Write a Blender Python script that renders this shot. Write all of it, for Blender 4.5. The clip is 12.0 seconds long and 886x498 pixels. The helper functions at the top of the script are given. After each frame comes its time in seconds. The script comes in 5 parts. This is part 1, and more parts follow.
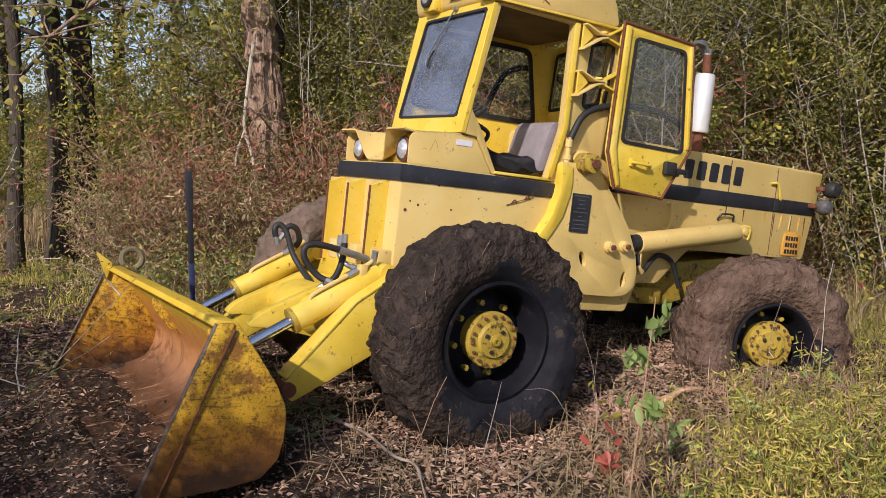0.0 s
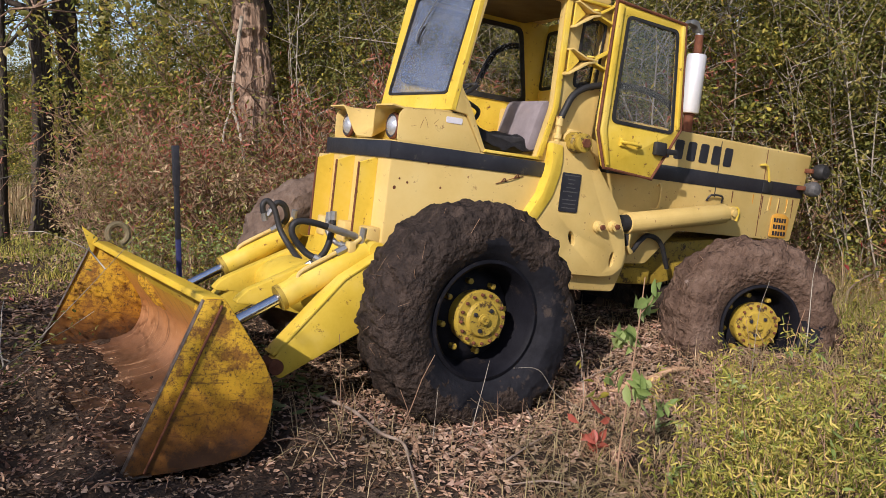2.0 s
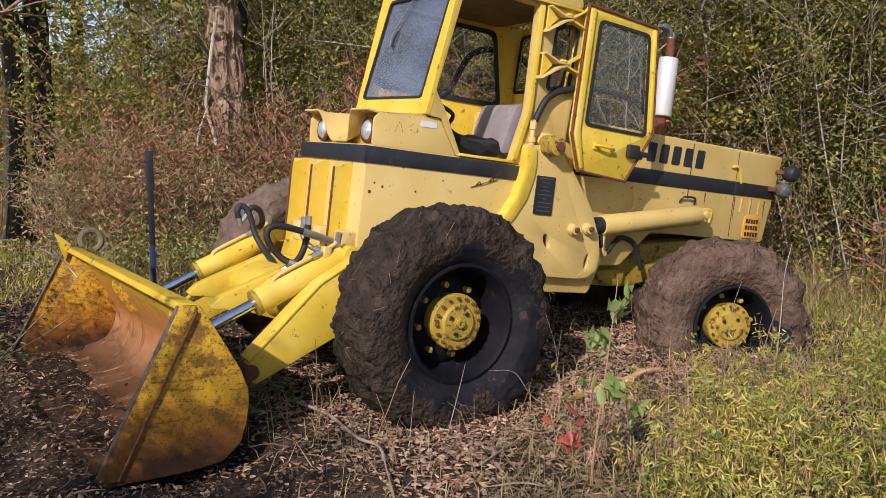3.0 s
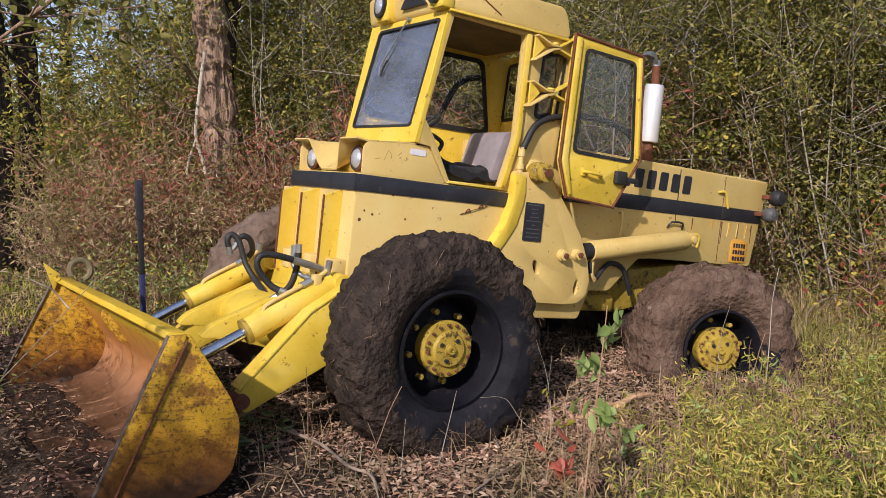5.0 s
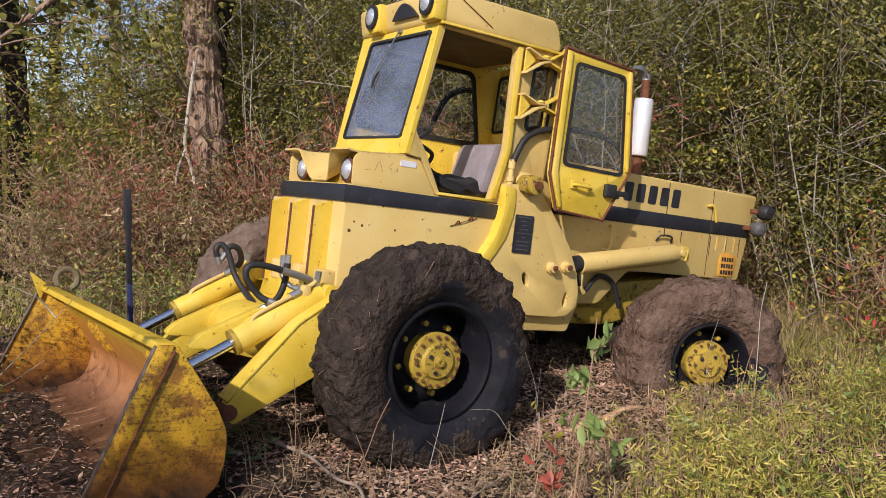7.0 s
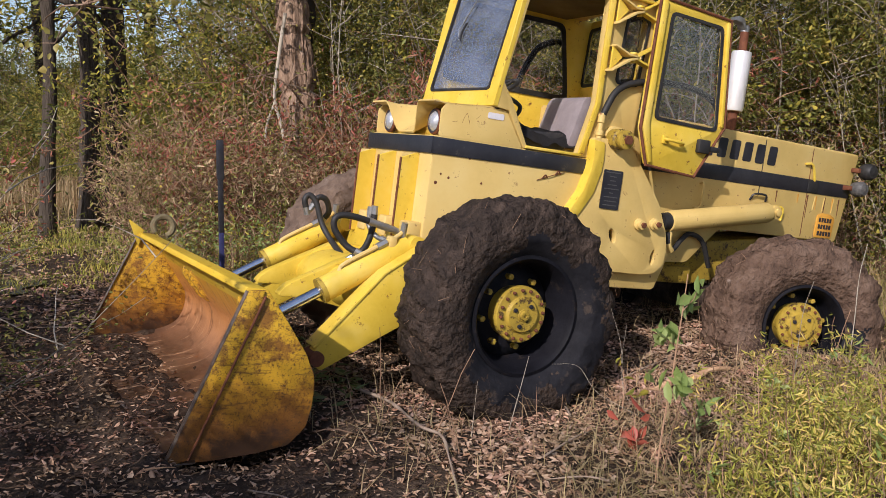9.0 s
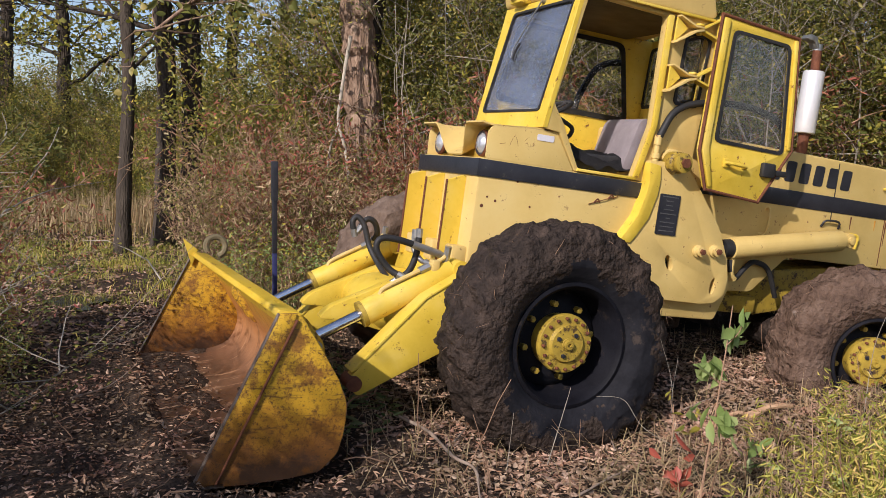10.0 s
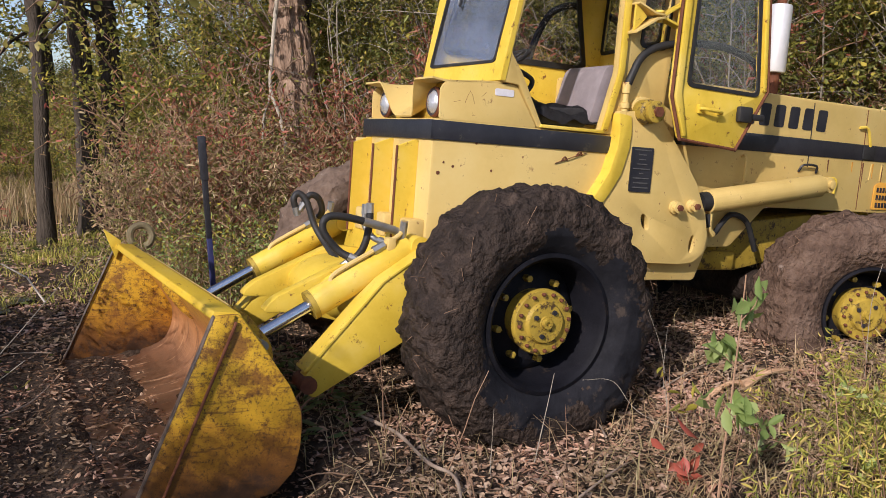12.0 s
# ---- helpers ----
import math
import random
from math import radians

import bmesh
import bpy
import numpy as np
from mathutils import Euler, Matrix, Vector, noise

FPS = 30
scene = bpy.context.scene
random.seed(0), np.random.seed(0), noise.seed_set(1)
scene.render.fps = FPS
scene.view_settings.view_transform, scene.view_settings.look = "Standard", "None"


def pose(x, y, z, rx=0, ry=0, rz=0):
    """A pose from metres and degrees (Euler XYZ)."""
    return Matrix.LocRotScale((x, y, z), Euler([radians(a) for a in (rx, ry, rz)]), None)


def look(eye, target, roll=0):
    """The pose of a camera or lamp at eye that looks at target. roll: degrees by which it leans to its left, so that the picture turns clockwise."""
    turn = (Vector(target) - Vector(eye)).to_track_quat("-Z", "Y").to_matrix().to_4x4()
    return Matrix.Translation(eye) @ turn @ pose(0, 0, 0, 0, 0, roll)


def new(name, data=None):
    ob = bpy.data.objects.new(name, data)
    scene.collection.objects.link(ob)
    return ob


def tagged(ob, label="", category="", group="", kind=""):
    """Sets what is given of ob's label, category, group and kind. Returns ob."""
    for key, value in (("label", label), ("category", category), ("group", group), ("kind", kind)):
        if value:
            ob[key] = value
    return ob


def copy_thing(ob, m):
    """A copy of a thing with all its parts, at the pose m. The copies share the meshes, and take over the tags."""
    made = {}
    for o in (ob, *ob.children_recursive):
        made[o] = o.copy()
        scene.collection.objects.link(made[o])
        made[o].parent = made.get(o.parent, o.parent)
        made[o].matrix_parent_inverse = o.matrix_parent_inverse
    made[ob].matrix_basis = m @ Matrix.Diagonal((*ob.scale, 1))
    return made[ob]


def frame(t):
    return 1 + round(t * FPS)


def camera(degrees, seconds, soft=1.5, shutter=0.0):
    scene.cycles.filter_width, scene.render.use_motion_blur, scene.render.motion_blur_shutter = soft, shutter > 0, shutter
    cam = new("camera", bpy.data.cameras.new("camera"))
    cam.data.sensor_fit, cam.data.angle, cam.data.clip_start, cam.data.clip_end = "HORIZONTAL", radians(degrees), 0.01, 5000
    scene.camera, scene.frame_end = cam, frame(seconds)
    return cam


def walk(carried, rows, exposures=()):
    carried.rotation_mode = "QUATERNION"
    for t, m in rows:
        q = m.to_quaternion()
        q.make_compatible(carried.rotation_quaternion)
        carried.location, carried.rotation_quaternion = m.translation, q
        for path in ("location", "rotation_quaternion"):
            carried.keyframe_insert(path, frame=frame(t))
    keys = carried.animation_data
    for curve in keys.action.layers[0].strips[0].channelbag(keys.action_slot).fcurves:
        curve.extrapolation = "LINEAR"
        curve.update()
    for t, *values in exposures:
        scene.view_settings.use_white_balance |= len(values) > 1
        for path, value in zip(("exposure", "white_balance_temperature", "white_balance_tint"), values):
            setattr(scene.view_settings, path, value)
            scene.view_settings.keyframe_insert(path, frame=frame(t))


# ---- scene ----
cam = camera(54.3, 12.0, 0.5)
ROWS = [
    (0.0, -2.731, -4.248, 1.626, 83.51, -0.03, -29.70),
    (0.5, -2.730, -4.248, 1.636, 82.55, -0.05, -30.15),
    (1.0, -2.726, -4.237, 1.621, 82.01, -0.29, -30.31),
    (1.5, -2.726, -4.221, 1.612, 81.95, -0.57, -30.17),
    (2.0, -2.727, -4.224, 1.614, 82.16, -0.67, -30.45),
    (2.5, -2.720, -4.238, 1.624, 82.24, -0.74, -30.85),
    (3.0, -2.723, -4.247, 1.626, 82.32, -0.41, -31.97),
    (5.0, -2.738, -4.262, 1.634, 84.06, -0.03, -32.73),
    (5.5, -2.725, -4.264, 1.635, 84.29, 0.05, -33.57),
    (6.0, -2.729, -4.270, 1.633, 84.62, 0.11, -34.26),
    (6.5, -2.738, -4.255, 1.636, 84.93, -0.30, -34.32),
    (7.0, -2.741, -4.254, 1.634, 84.83, -0.53, -33.44),
    (9.0, -2.757, -4.232, 1.595, 82.03, -1.01, -27.94),
    (9.5, -2.717, -4.205, 1.595, 82.31, -0.53, -27.13),
    (10.0, -2.498, -4.209, 1.598, 83.37, -1.21, -22.56),
    (10.5, -2.402, -4.163, 1.622, 82.39, -0.18, -21.79),
    (11.0, -2.353, -3.886, 1.608, 81.91, 1.92, -26.08),
    (11.5, -2.370, -3.734, 1.608, 81.95, 1.89, -29.18),
    (12.0, -2.317, -3.636, 1.592, 80.86, 2.04, -26.62),
]
walk(cam, [(t, pose(*row)) for t, *row in ROWS], [(0.0, 0.17, 6150, 19), (12.0, 0.17, 6150, 19)])

# ---- light ----
SUN = Vector((-1.15, -0.80, 0.90)).normalized()   # towards the sun
world = bpy.data.worlds.new("sky")
scene.world = world
world.use_nodes = True
sky = world.node_tree.nodes.new("ShaderNodeTexSky")
sky.sky_type, sky.sun_disc = "NISHITA", False
sky.sun_elevation = math.asin(SUN.z)
sky.sun_rotation = math.atan2(SUN.x, SUN.y)
world.node_tree.links.new(sky.outputs[0], world.node_tree.nodes["Background"].inputs[0])
world.node_tree.nodes["Background"].inputs[1].default_value = 0.12
sun = new("sun", bpy.data.lights.new("sun", "SUN"))
sun.data.energy, sun.data.angle, sun.data.color = 4.2, radians(0.6), (1.0, 0.93, 0.82)
sun.matrix_world = look(SUN * 30, (0, 0, 0))

# ---- materials ----
def material(name, stops, rough=0.6, metal=0.0, scale=6.0, fine=60.0, bump=0.15, bump_size=0.01, spots=None, vary=0.0, spec=0.4, stretch=(1, 1, 1)):
    """stops: colours from dark to light over a coarse noise; spots: (colour, amount, scale) of a second layer such as rust or dirt."""
    m = bpy.data.materials.new(name)
    m.use_nodes = True
    n, l = m.node_tree.nodes, m.node_tree.links
    b = n["Principled BSDF"]
    co = n.new("ShaderNodeTexCoord")
    mp = n.new("ShaderNodeMapping")
    mp.inputs["Scale"].default_value = stretch
    l.new(co.outputs["Object"], mp.inputs["Vector"])
    a = n.new("ShaderNodeTexNoise")
    a.inputs["Scale"].default_value, a.inputs["Detail"].default_value, a.inputs["Roughness"].default_value = scale, 6, 0.65
    l.new(mp.outputs[0], a.inputs["Vector"])
    r = n.new("ShaderNodeValToRGB")
    e = r.color_ramp.elements
    while len(e) < len(stops):
        e.new(0.5)
    for i, c in enumerate(stops):
        e[i].position = 0.3 + 0.4 * i / max(1, len(stops) - 1)
        e[i].color = (*c, 1)
    l.new(a.outputs["Fac"], r.inputs[0])
    colour = r.outputs[0]
    f = n.new("ShaderNodeTexNoise")
    f.inputs["Scale"].default_value, f.inputs["Detail"].default_value = fine, 5
    l.new(mp.outputs[0], f.inputs["Vector"])
    if spots:
        tint, amount, size = spots
        s = n.new("ShaderNodeTexNoise")
        s.inputs["Scale"].default_value, s.inputs["Detail"].default_value, s.inputs["Roughness"].default_value = size, 9, 0.72
        l.new(mp.outputs[0], s.inputs["Vector"])
        k = n.new("ShaderNodeValToRGB")
        k.color_ramp.elements[0].position, k.color_ramp.elements[1].position = 0.72 - amount, 0.80 - amount
        l.new(s.outputs["Fac"], k.inputs[0])
        x = n.new("ShaderNodeMixRGB")
        x.inputs[2].default_value = (*tint, 1)
        l.new(k.outputs[0], x.inputs[0])
        l.new(colour, x.inputs[1])
        colour = x.outputs[0]
    if vary:
        g = n.new("ShaderNodeNewGeometry")
        h = n.new("ShaderNodeHueSaturation")
        v = n.new("ShaderNodeMapRange")
        v.inputs["To Min"].default_value, v.inputs["To Max"].default_value = 1 - vary, 1 + vary
        l.new(g.outputs["Random Per Island"], v.inputs["Value"])
        l.new(v.outputs[0], h.inputs["Value"])
        l.new(colour, h.inputs["Color"])
        colour = h.outputs[0]
    l.new(colour, b.inputs["Base Color"])
    q = n.new("ShaderNodeMapRange")
    q.inputs["To Min"].default_value, q.inputs["To Max"].default_value = rough - 0.12, min(1, rough + 0.12)
    l.new(f.outputs["Fac"], q.inputs["Value"])
    l.new(q.outputs[0], b.inputs["Roughness"])
    b.inputs["Metallic"].default_value = metal
    b.inputs["Specular IOR Level"].default_value = spec
    if bump:
        u = n.new("ShaderNodeBump")
        u.inputs["Strength"].default_value, u.inputs["Distance"].default_value = bump, bump_size
        l.new(f.outputs["Fac"], u.inputs["Height"])
        l.new(u.outputs[0], b.inputs["Normal"])
    return m


def worn_bucket_material(name, bands, warp, patches, speck, streak, rough=0.55):
    """Paint worn away in bands over the height, with ragged limits. bands: (height, colour); patches: (colour, amount, scale);
    speck: (colour, amount); streak: (mapping, amount) of scratches that bare lighter metal or rub dirt in."""
    m = bpy.data.materials.new(name)
    m.use_nodes = True
    n, l = m.node_tree.nodes, m.node_tree.links
    b = n["Principled BSDF"]
    co = n.new("ShaderNodeTexCoord")

    def cloud(scale, detail, stretch=None, rough_=0.65):
        a = n.new("ShaderNodeTexNoise")
        a.inputs["Scale"].default_value, a.inputs["Detail"].default_value, a.inputs["Roughness"].default_value = scale, detail, rough_
        if stretch:
            mp = n.new("ShaderNodeMapping")
            mp.inputs["Scale"].default_value, mp.inputs["Rotation"].default_value = stretch
            l.new(co.outputs["Object"], mp.inputs["Vector"]), l.new(mp.outputs[0], a.inputs["Vector"])
        else:
            l.new(co.outputs["Object"], a.inputs["Vector"])
        return a.outputs["Fac"]

    def sums(op, a, b_):
        k = n.new("ShaderNodeMath")
        k.operation = op
        for i, v in enumerate((a, b_)):
            if isinstance(v, (int, float)):
                k.inputs[i].default_value = v
            else:
                l.new(v, k.inputs[i])
        return k.outputs[0]

    def cover(colour, fac, tint, lo, hi, most=1.0):
        k = n.new("ShaderNodeMapRange")
        k.inputs["From Min"].default_value, k.inputs["From Max"].default_value, k.inputs["To Max"].default_value = lo, hi, most
        l.new(fac, k.inputs["Value"])
        x = n.new("ShaderNodeMixRGB")
        x.inputs[2].default_value = (*tint, 1)
        l.new(k.outputs[0], x.inputs[0]), l.new(colour, x.inputs[1])
        return x.outputs[0]

    xyz = n.new("ShaderNodeSeparateXYZ")
    l.new(co.outputs["Object"], xyz.inputs[0])
    ragged = sums("MULTIPLY", sums("SUBTRACT", cloud(5.0, 12, None, 0.82), 0.5), warp)
    h = sums("ADD", sums("ADD", xyz.outputs["Z"], 1.0), ragged)
    r = n.new("ShaderNodeValToRGB")
    e = r.color_ramp.elements
    while len(e) < len(bands):
        e.new(0.5)
    for i, (z, c) in enumerate(bands):
        e[i].position, e[i].color = z + 1.0, (*c, 1)
    l.new(h, r.inputs[0])
    colour = r.outputs[0]
    tint, amount, size = patches
    colour = cover(colour, cloud(size, 12, None, 0.84), tint, 0.68 - amount, 0.77 - amount, 0.9)
    for mapping, tint_, amount_ in streak:
        colour = cover(colour, cloud(9.0, 5, mapping), tint_, 0.68 - amount_, 0.76 - amount_, 0.75)
    fine = cloud(48.0, 10, None, 0.85)
    colour = cover(colour, fine, speck[0], 0.66 - speck[1], 0.72 - speck[1], 0.9)
    l.new(colour, b.inputs["Base Color"])
    q = n.new("ShaderNodeMapRange")
    q.inputs["To Min"].default_value, q.inputs["To Max"].default_value = rough - 0.12, rough + 0.2
    l.new(fine, q.inputs["Value"]), l.new(q.outputs[0], b.inputs["Roughness"])
    u = n.new("ShaderNodeBump")
    u.inputs["Strength"].default_value, u.inputs["Distance"].default_value = 0.3, 0.004
    l.new(fine, u.inputs["Height"]), l.new(u.outputs[0], b.inputs["Normal"])
    return m


def leaf_material(name, stops, sheer=0.35, vary=0.3):
    """Leaves: every island takes its own tint, and some light passes into them."""
    m = bpy.data.materials.new(name)
    m.use_nodes = True
    n, l = m.node_tree.nodes, m.node_tree.links
    n.remove(n["Principled BSDF"])
    g = n.new("ShaderNodeNewGeometry")
    r = n.new("ShaderNodeValToRGB")
    e = r.color_ramp.elements
    while len(e) < len(stops):
        e.new(0.5)
    for i, c in enumerate(stops):
        e[i].position = i / max(1, len(stops) - 1)
        e[i].color = (*c, 1)
    l.new(g.outputs["Random Per Island"], r.inputs[0])
    co, a = n.new("ShaderNodeTexCoord"), n.new("ShaderNodeTexNoise")
    a.inputs["Scale"].default_value, a.inputs["Detail"].default_value = 1.7, 3
    l.new(co.outputs["Object"], a.inputs["Vector"])
    w, v, hs = n.new("ShaderNodeMapRange"), n.new("ShaderNodeMapRange"), n.new("ShaderNodeHueSaturation")
    for node, lo, hi in ((w, 1 - vary * 1.1, 1 + vary * 1.1), (v, 0.515, 0.485)):
        node.inputs["From Min"].default_value, node.inputs["From Max"].default_value = 0.33, 0.67
        node.inputs["To Min"].default_value, node.inputs["To Max"].default_value = lo, hi
        l.new(a.outputs["Fac"], node.inputs["Value"])
    l.new(w.outputs[0], hs.inputs["Value"]), l.new(v.outputs[0], hs.inputs["Hue"])
    l.new(r.outputs[0], hs.inputs["Color"])
    d, t, s = n.new("ShaderNodeBsdfDiffuse"), n.new("ShaderNodeBsdfTranslucent"), n.new("ShaderNodeBsdfGlossy")
    s.inputs["Roughness"].default_value = 0.45
    s.inputs["Color"].default_value = (0.6, 0.6, 0.55, 1)
    l.new(hs.outputs[0], d.inputs["Color"])
    l.new(hs.outputs[0], t.inputs["Color"])
    x, y = n.new("ShaderNodeMixShader"), n.new("ShaderNodeMixShader")
    x.inputs[0].default_value, y.inputs[0].default_value = sheer, 0.03
    l.new(d.outputs[0], x.inputs[1]), l.new(t.outputs[0], x.inputs[2])
    l.new(x.outputs[0], y.inputs[1]), l.new(s.outputs[0], y.inputs[2])
    l.new(y.outputs[0], n["Material Output"].inputs["Surface"])
    return m


def glass_material(name, dirt, amount):
    m = bpy.data.materials.new(name)
    m.use_nodes = True
    n, l = m.node_tree.nodes, m.node_tree.links
    b = n["Principled BSDF"]
    b.inputs["Transmission Weight"].default_value, b.inputs["Roughness"].default_value, b.inputs["IOR"].default_value = 1.0, 0.0, 1.48
    # dirt: diffuse film colour, also used to paint the windscreen's sky reflection
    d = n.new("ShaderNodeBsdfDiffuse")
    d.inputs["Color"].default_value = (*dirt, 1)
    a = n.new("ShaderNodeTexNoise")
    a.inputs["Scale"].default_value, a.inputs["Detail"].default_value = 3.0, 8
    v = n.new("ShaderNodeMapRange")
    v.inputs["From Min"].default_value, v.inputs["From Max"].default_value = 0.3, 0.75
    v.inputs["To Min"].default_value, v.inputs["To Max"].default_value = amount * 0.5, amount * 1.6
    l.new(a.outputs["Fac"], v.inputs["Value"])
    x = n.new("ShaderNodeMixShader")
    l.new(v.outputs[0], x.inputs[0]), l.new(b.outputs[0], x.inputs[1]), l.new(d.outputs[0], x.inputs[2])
    l.new(x.outputs[0], n["Material Output"].inputs["Surface"])
    return m


RUST = (0.16, 0.055, 0.02)
paint = material("faded_yellow_paint", [(0.520, 0.364, 0.112), (0.602, 0.432, 0.142), (0.640, 0.482, 0.182)], 0.5, 0, 2.0, 90, 0.08, 0.004, (RUST, 0.105, 16))
paint_deep = material("deep_yellow_paint", [(0.575, 0.388, 0.030), (0.670, 0.475, 0.052), (0.705, 0.522, 0.110)], 0.45, 0, 3, 90, 0.10, 0.004, (RUST, 0.125, 17))
paint_worn = worn_bucket_material("worn_rusty_yellow_paint", [(-0.77, (0.065, 0.030, 0.014)), (-0.68, (0.20, 0.080, 0.014)), (-0.58, (0.44, 0.20, 0.012)), (-0.44, (0.60, 0.33, 0.013)), (-0.1, (0.64, 0.38, 0.016))],
    0.60, ((0.22, 0.085, 0.011), 0.205, 6.0), ((0.085, 0.038, 0.013), 0.13),
    [(((0.6, 0.6, 5.0), (0, radians(-35), 0)), (0.14, 0.055, 0.012), 0.10), (((0.5, 0.5, 9.0), (0, radians(10), 0)), (0.10, 0.042, 0.013), 0.06)], 0.6)
bare_rust = worn_bucket_material("polished_rusty_steel", [(-0.84, (0.11, 0.058, 0.033)), (-0.74, (0.20, 0.098, 0.050)), (-0.60, (0.38, 0.18, 0.080)), (-0.42, (0.50, 0.21, 0.058)), (-0.26, (0.56, 0.27, 0.028)), (-0.10, (0.64, 0.39, 0.020))],
    0.30, ((0.22, 0.085, 0.028), 0.12, 6.0), ((0.12, 0.05, 0.022), 0.06),
    [(((0.35, 4.0, 0.35), (0, 0, 0)), (0.58, 0.36, 0.21), 0.085), (((0.3, 2.2, 0.3), (0, 0, 0.02)), (0.16, 0.07, 0.03), 0.10)], 0.45)
paint_worn_rail = material("scuffed_yellow_paint", [(0.55, 0.34, 0.022), (0.66, 0.44, 0.03), (0.70, 0.49, 0.07)], 0.5, 0, 3, 80, 0.12, 0.004, ((0.20, 0.085, 0.02), 0.15, 11), stretch=(1.5, 0.5, 1.5))
hook_mat = material("mossy_rusty_iron", [(0.10, 0.075, 0.04), (0.20, 0.17, 0.09)], 0.85, 0.0, 15, 90, 0.5, 0.004, ((0.16, 0.06, 0.025), 0.16, 20))
hub_paint = material("greasy_yellow_paint", [(0.27, 0.18, 0.024), (0.46, 0.32, 0.042)], 0.5, 0, 7, 80, 0.2, 0.004, ((0.07, 0.04, 0.018), 0.20, 18))
lip_mat = material("scraped_brown_steel", [(0.14, 0.09, 0.06), (0.30, 0.25, 0.21)], 0.5, 0.5, 20, 80, 0.3, 0.003)
stripe_mat = material("black_stripe_paint", [(0.012, 0.013, 0.018), (0.03, 0.03, 0.036)], 0.42, 0, 6, 80, 0.1, 0.003, ((0.10, 0.085, 0.06), 0.09, 12))
rubber = material("black_rubber", [(0.012, 0.012, 0.012), (0.03, 0.028, 0.027)], 0.6, 0, 10, 120, 0.1, 0.003)
tyre_black = material("dusty_black_tyre", [(0.007, 0.007, 0.009), (0.020, 0.020, 0.024)], 0.72, 0, 7, 40, 0.5, 0.008, ((0.055, 0.042, 0.034), 0.15, 6), spec=0.15)
rim_mat = material("black_rim_paint", [(0.005, 0.005, 0.007), (0.012, 0.012, 0.016)], 0.6, 0, 5, 60, 0.3, 0.006, ((0.030, 0.023, 0.019), 0.15, 7), spec=0.12)
mud = material("caked_mud", [(0.060, 0.038, 0.028), (0.122, 0.078, 0.055), (0.185, 0.126, 0.092)], 0.9, 0, 7, 28, 1.0, 0.04, ((0.32, 0.26, 0.22), 0.07, 6), spec=0.1)
mud_dry = material("dried_pale_mud", [(0.080, 0.054, 0.040), (0.142, 0.099, 0.073), (0.200, 0.146, 0.110)], 0.95, 0, 5, 28, 0.6, 0.02, ((0.36, 0.30, 0.25), 0.08, 6), spec=0.1)
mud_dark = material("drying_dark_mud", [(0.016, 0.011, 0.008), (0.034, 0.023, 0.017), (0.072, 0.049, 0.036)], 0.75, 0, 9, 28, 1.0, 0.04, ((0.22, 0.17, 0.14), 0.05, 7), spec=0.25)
rust_metal = material("rusty_iron", [(0.09, 0.03, 0.015), (0.20, 0.07, 0.03)], 0.8, 0.1, 15, 90, 0.4, 0.004)
chrome = material("worn_chrome", [(0.55, 0.56, 0.58), (0.7, 0.7, 0.72)], 0.22, 1.0, 8, 60, 0.03, 0.002)
steel = material("dull_steel", [(0.28, 0.28, 0.27), (0.42, 0.41, 0.39)], 0.45, 0.8, 12, 80, 0.1, 0.003)
silver = material("silver_heat_paint", [(0.62, 0.61, 0.60), (0.74, 0.73, 0.72)], 0.42, 0.3, 4, 70, 0.05, 0.003, ((0.30, 0.15, 0.08), 0.03, 9))
worn_print = material("worn_grey_print", [(0.05, 0.05, 0.05), (0.12, 0.115, 0.11)], 0.6, 0, 40, 90, 0)
white_label = material("white_sticker", [(0.62, 0.60, 0.62), (0.72, 0.70, 0.72)], 0.5, 0, 30, 90, 0)
orange_label = material("amber_sticker", [(0.55, 0.26, 0.03), (0.64, 0.33, 0.05)], 0.5, 0, 10, 90, 0.05, 0.002)
seat_cloth = material("grey_seat_fabric", [(0.20, 0.17, 0.175), (0.27, 0.235, 0.24)], 0.9, 0, 8, 200, 0.2, 0.002, spec=0.1)
headliner_mat = material("stained_tan_headliner", [(0.10, 0.075, 0.045), (0.17, 0.13, 0.075)], 0.9, 0, 4, 60, 0.2, 0.004, spec=0.1)
seat_black = material("torn_black_vinyl", [(0.02, 0.02, 0.022), (0.05, 0.048, 0.05)], 0.55, 0, 9, 60, 0.4, 0.01)
lens_mat = material("lamp_lens", [(0.55, 0.56, 0.58), (0.75, 0.76, 0.78)], 0.15, 0.6, 50, 160, 0.5, 0.004, stretch=(1, 6, 1))
soil = material("dark_leafy_soil", [(0.024, 0.017, 0.012), (0.062, 0.043, 0.030), (0.12, 0.083, 0.058)], 0.95, 0, 2.2, 38, 0.9, 0.03, ((0.15, 0.105, 0.072), 0.10, 14), spec=0.1)
water_mat = material("muddy_water", [(0.03, 0.026, 0.02), (0.04, 0.034, 0.027)], 0.13, 0, 3, 20, 0.02, 0.004, spec=0.6)
bark = material("grey_furrowed_bark", [(0.139, 0.089, 0.060), (0.293, 0.196, 0.134), (0.432, 0.309, 0.218)], 0.95, 0, 7, 26, 1.0, 0.03, stretch=(2.2, 2.2, 0.35), spec=0.1)
bark_dark = material("dark_bark", [(0.045, 0.036, 0.028), (0.10, 0.08, 0.062)], 0.95, 0, 6, 26, 0.9, 0.03, stretch=(2, 2, 0.4), spec=0.1)
twig_mat = material("pale_twig_bark", [(0.24, 0.20, 0.15), (0.44, 0.39, 0.31)], 0.9, 0, 4, 60, 0.2, 0.004, vary=0.3, spec=0.1)
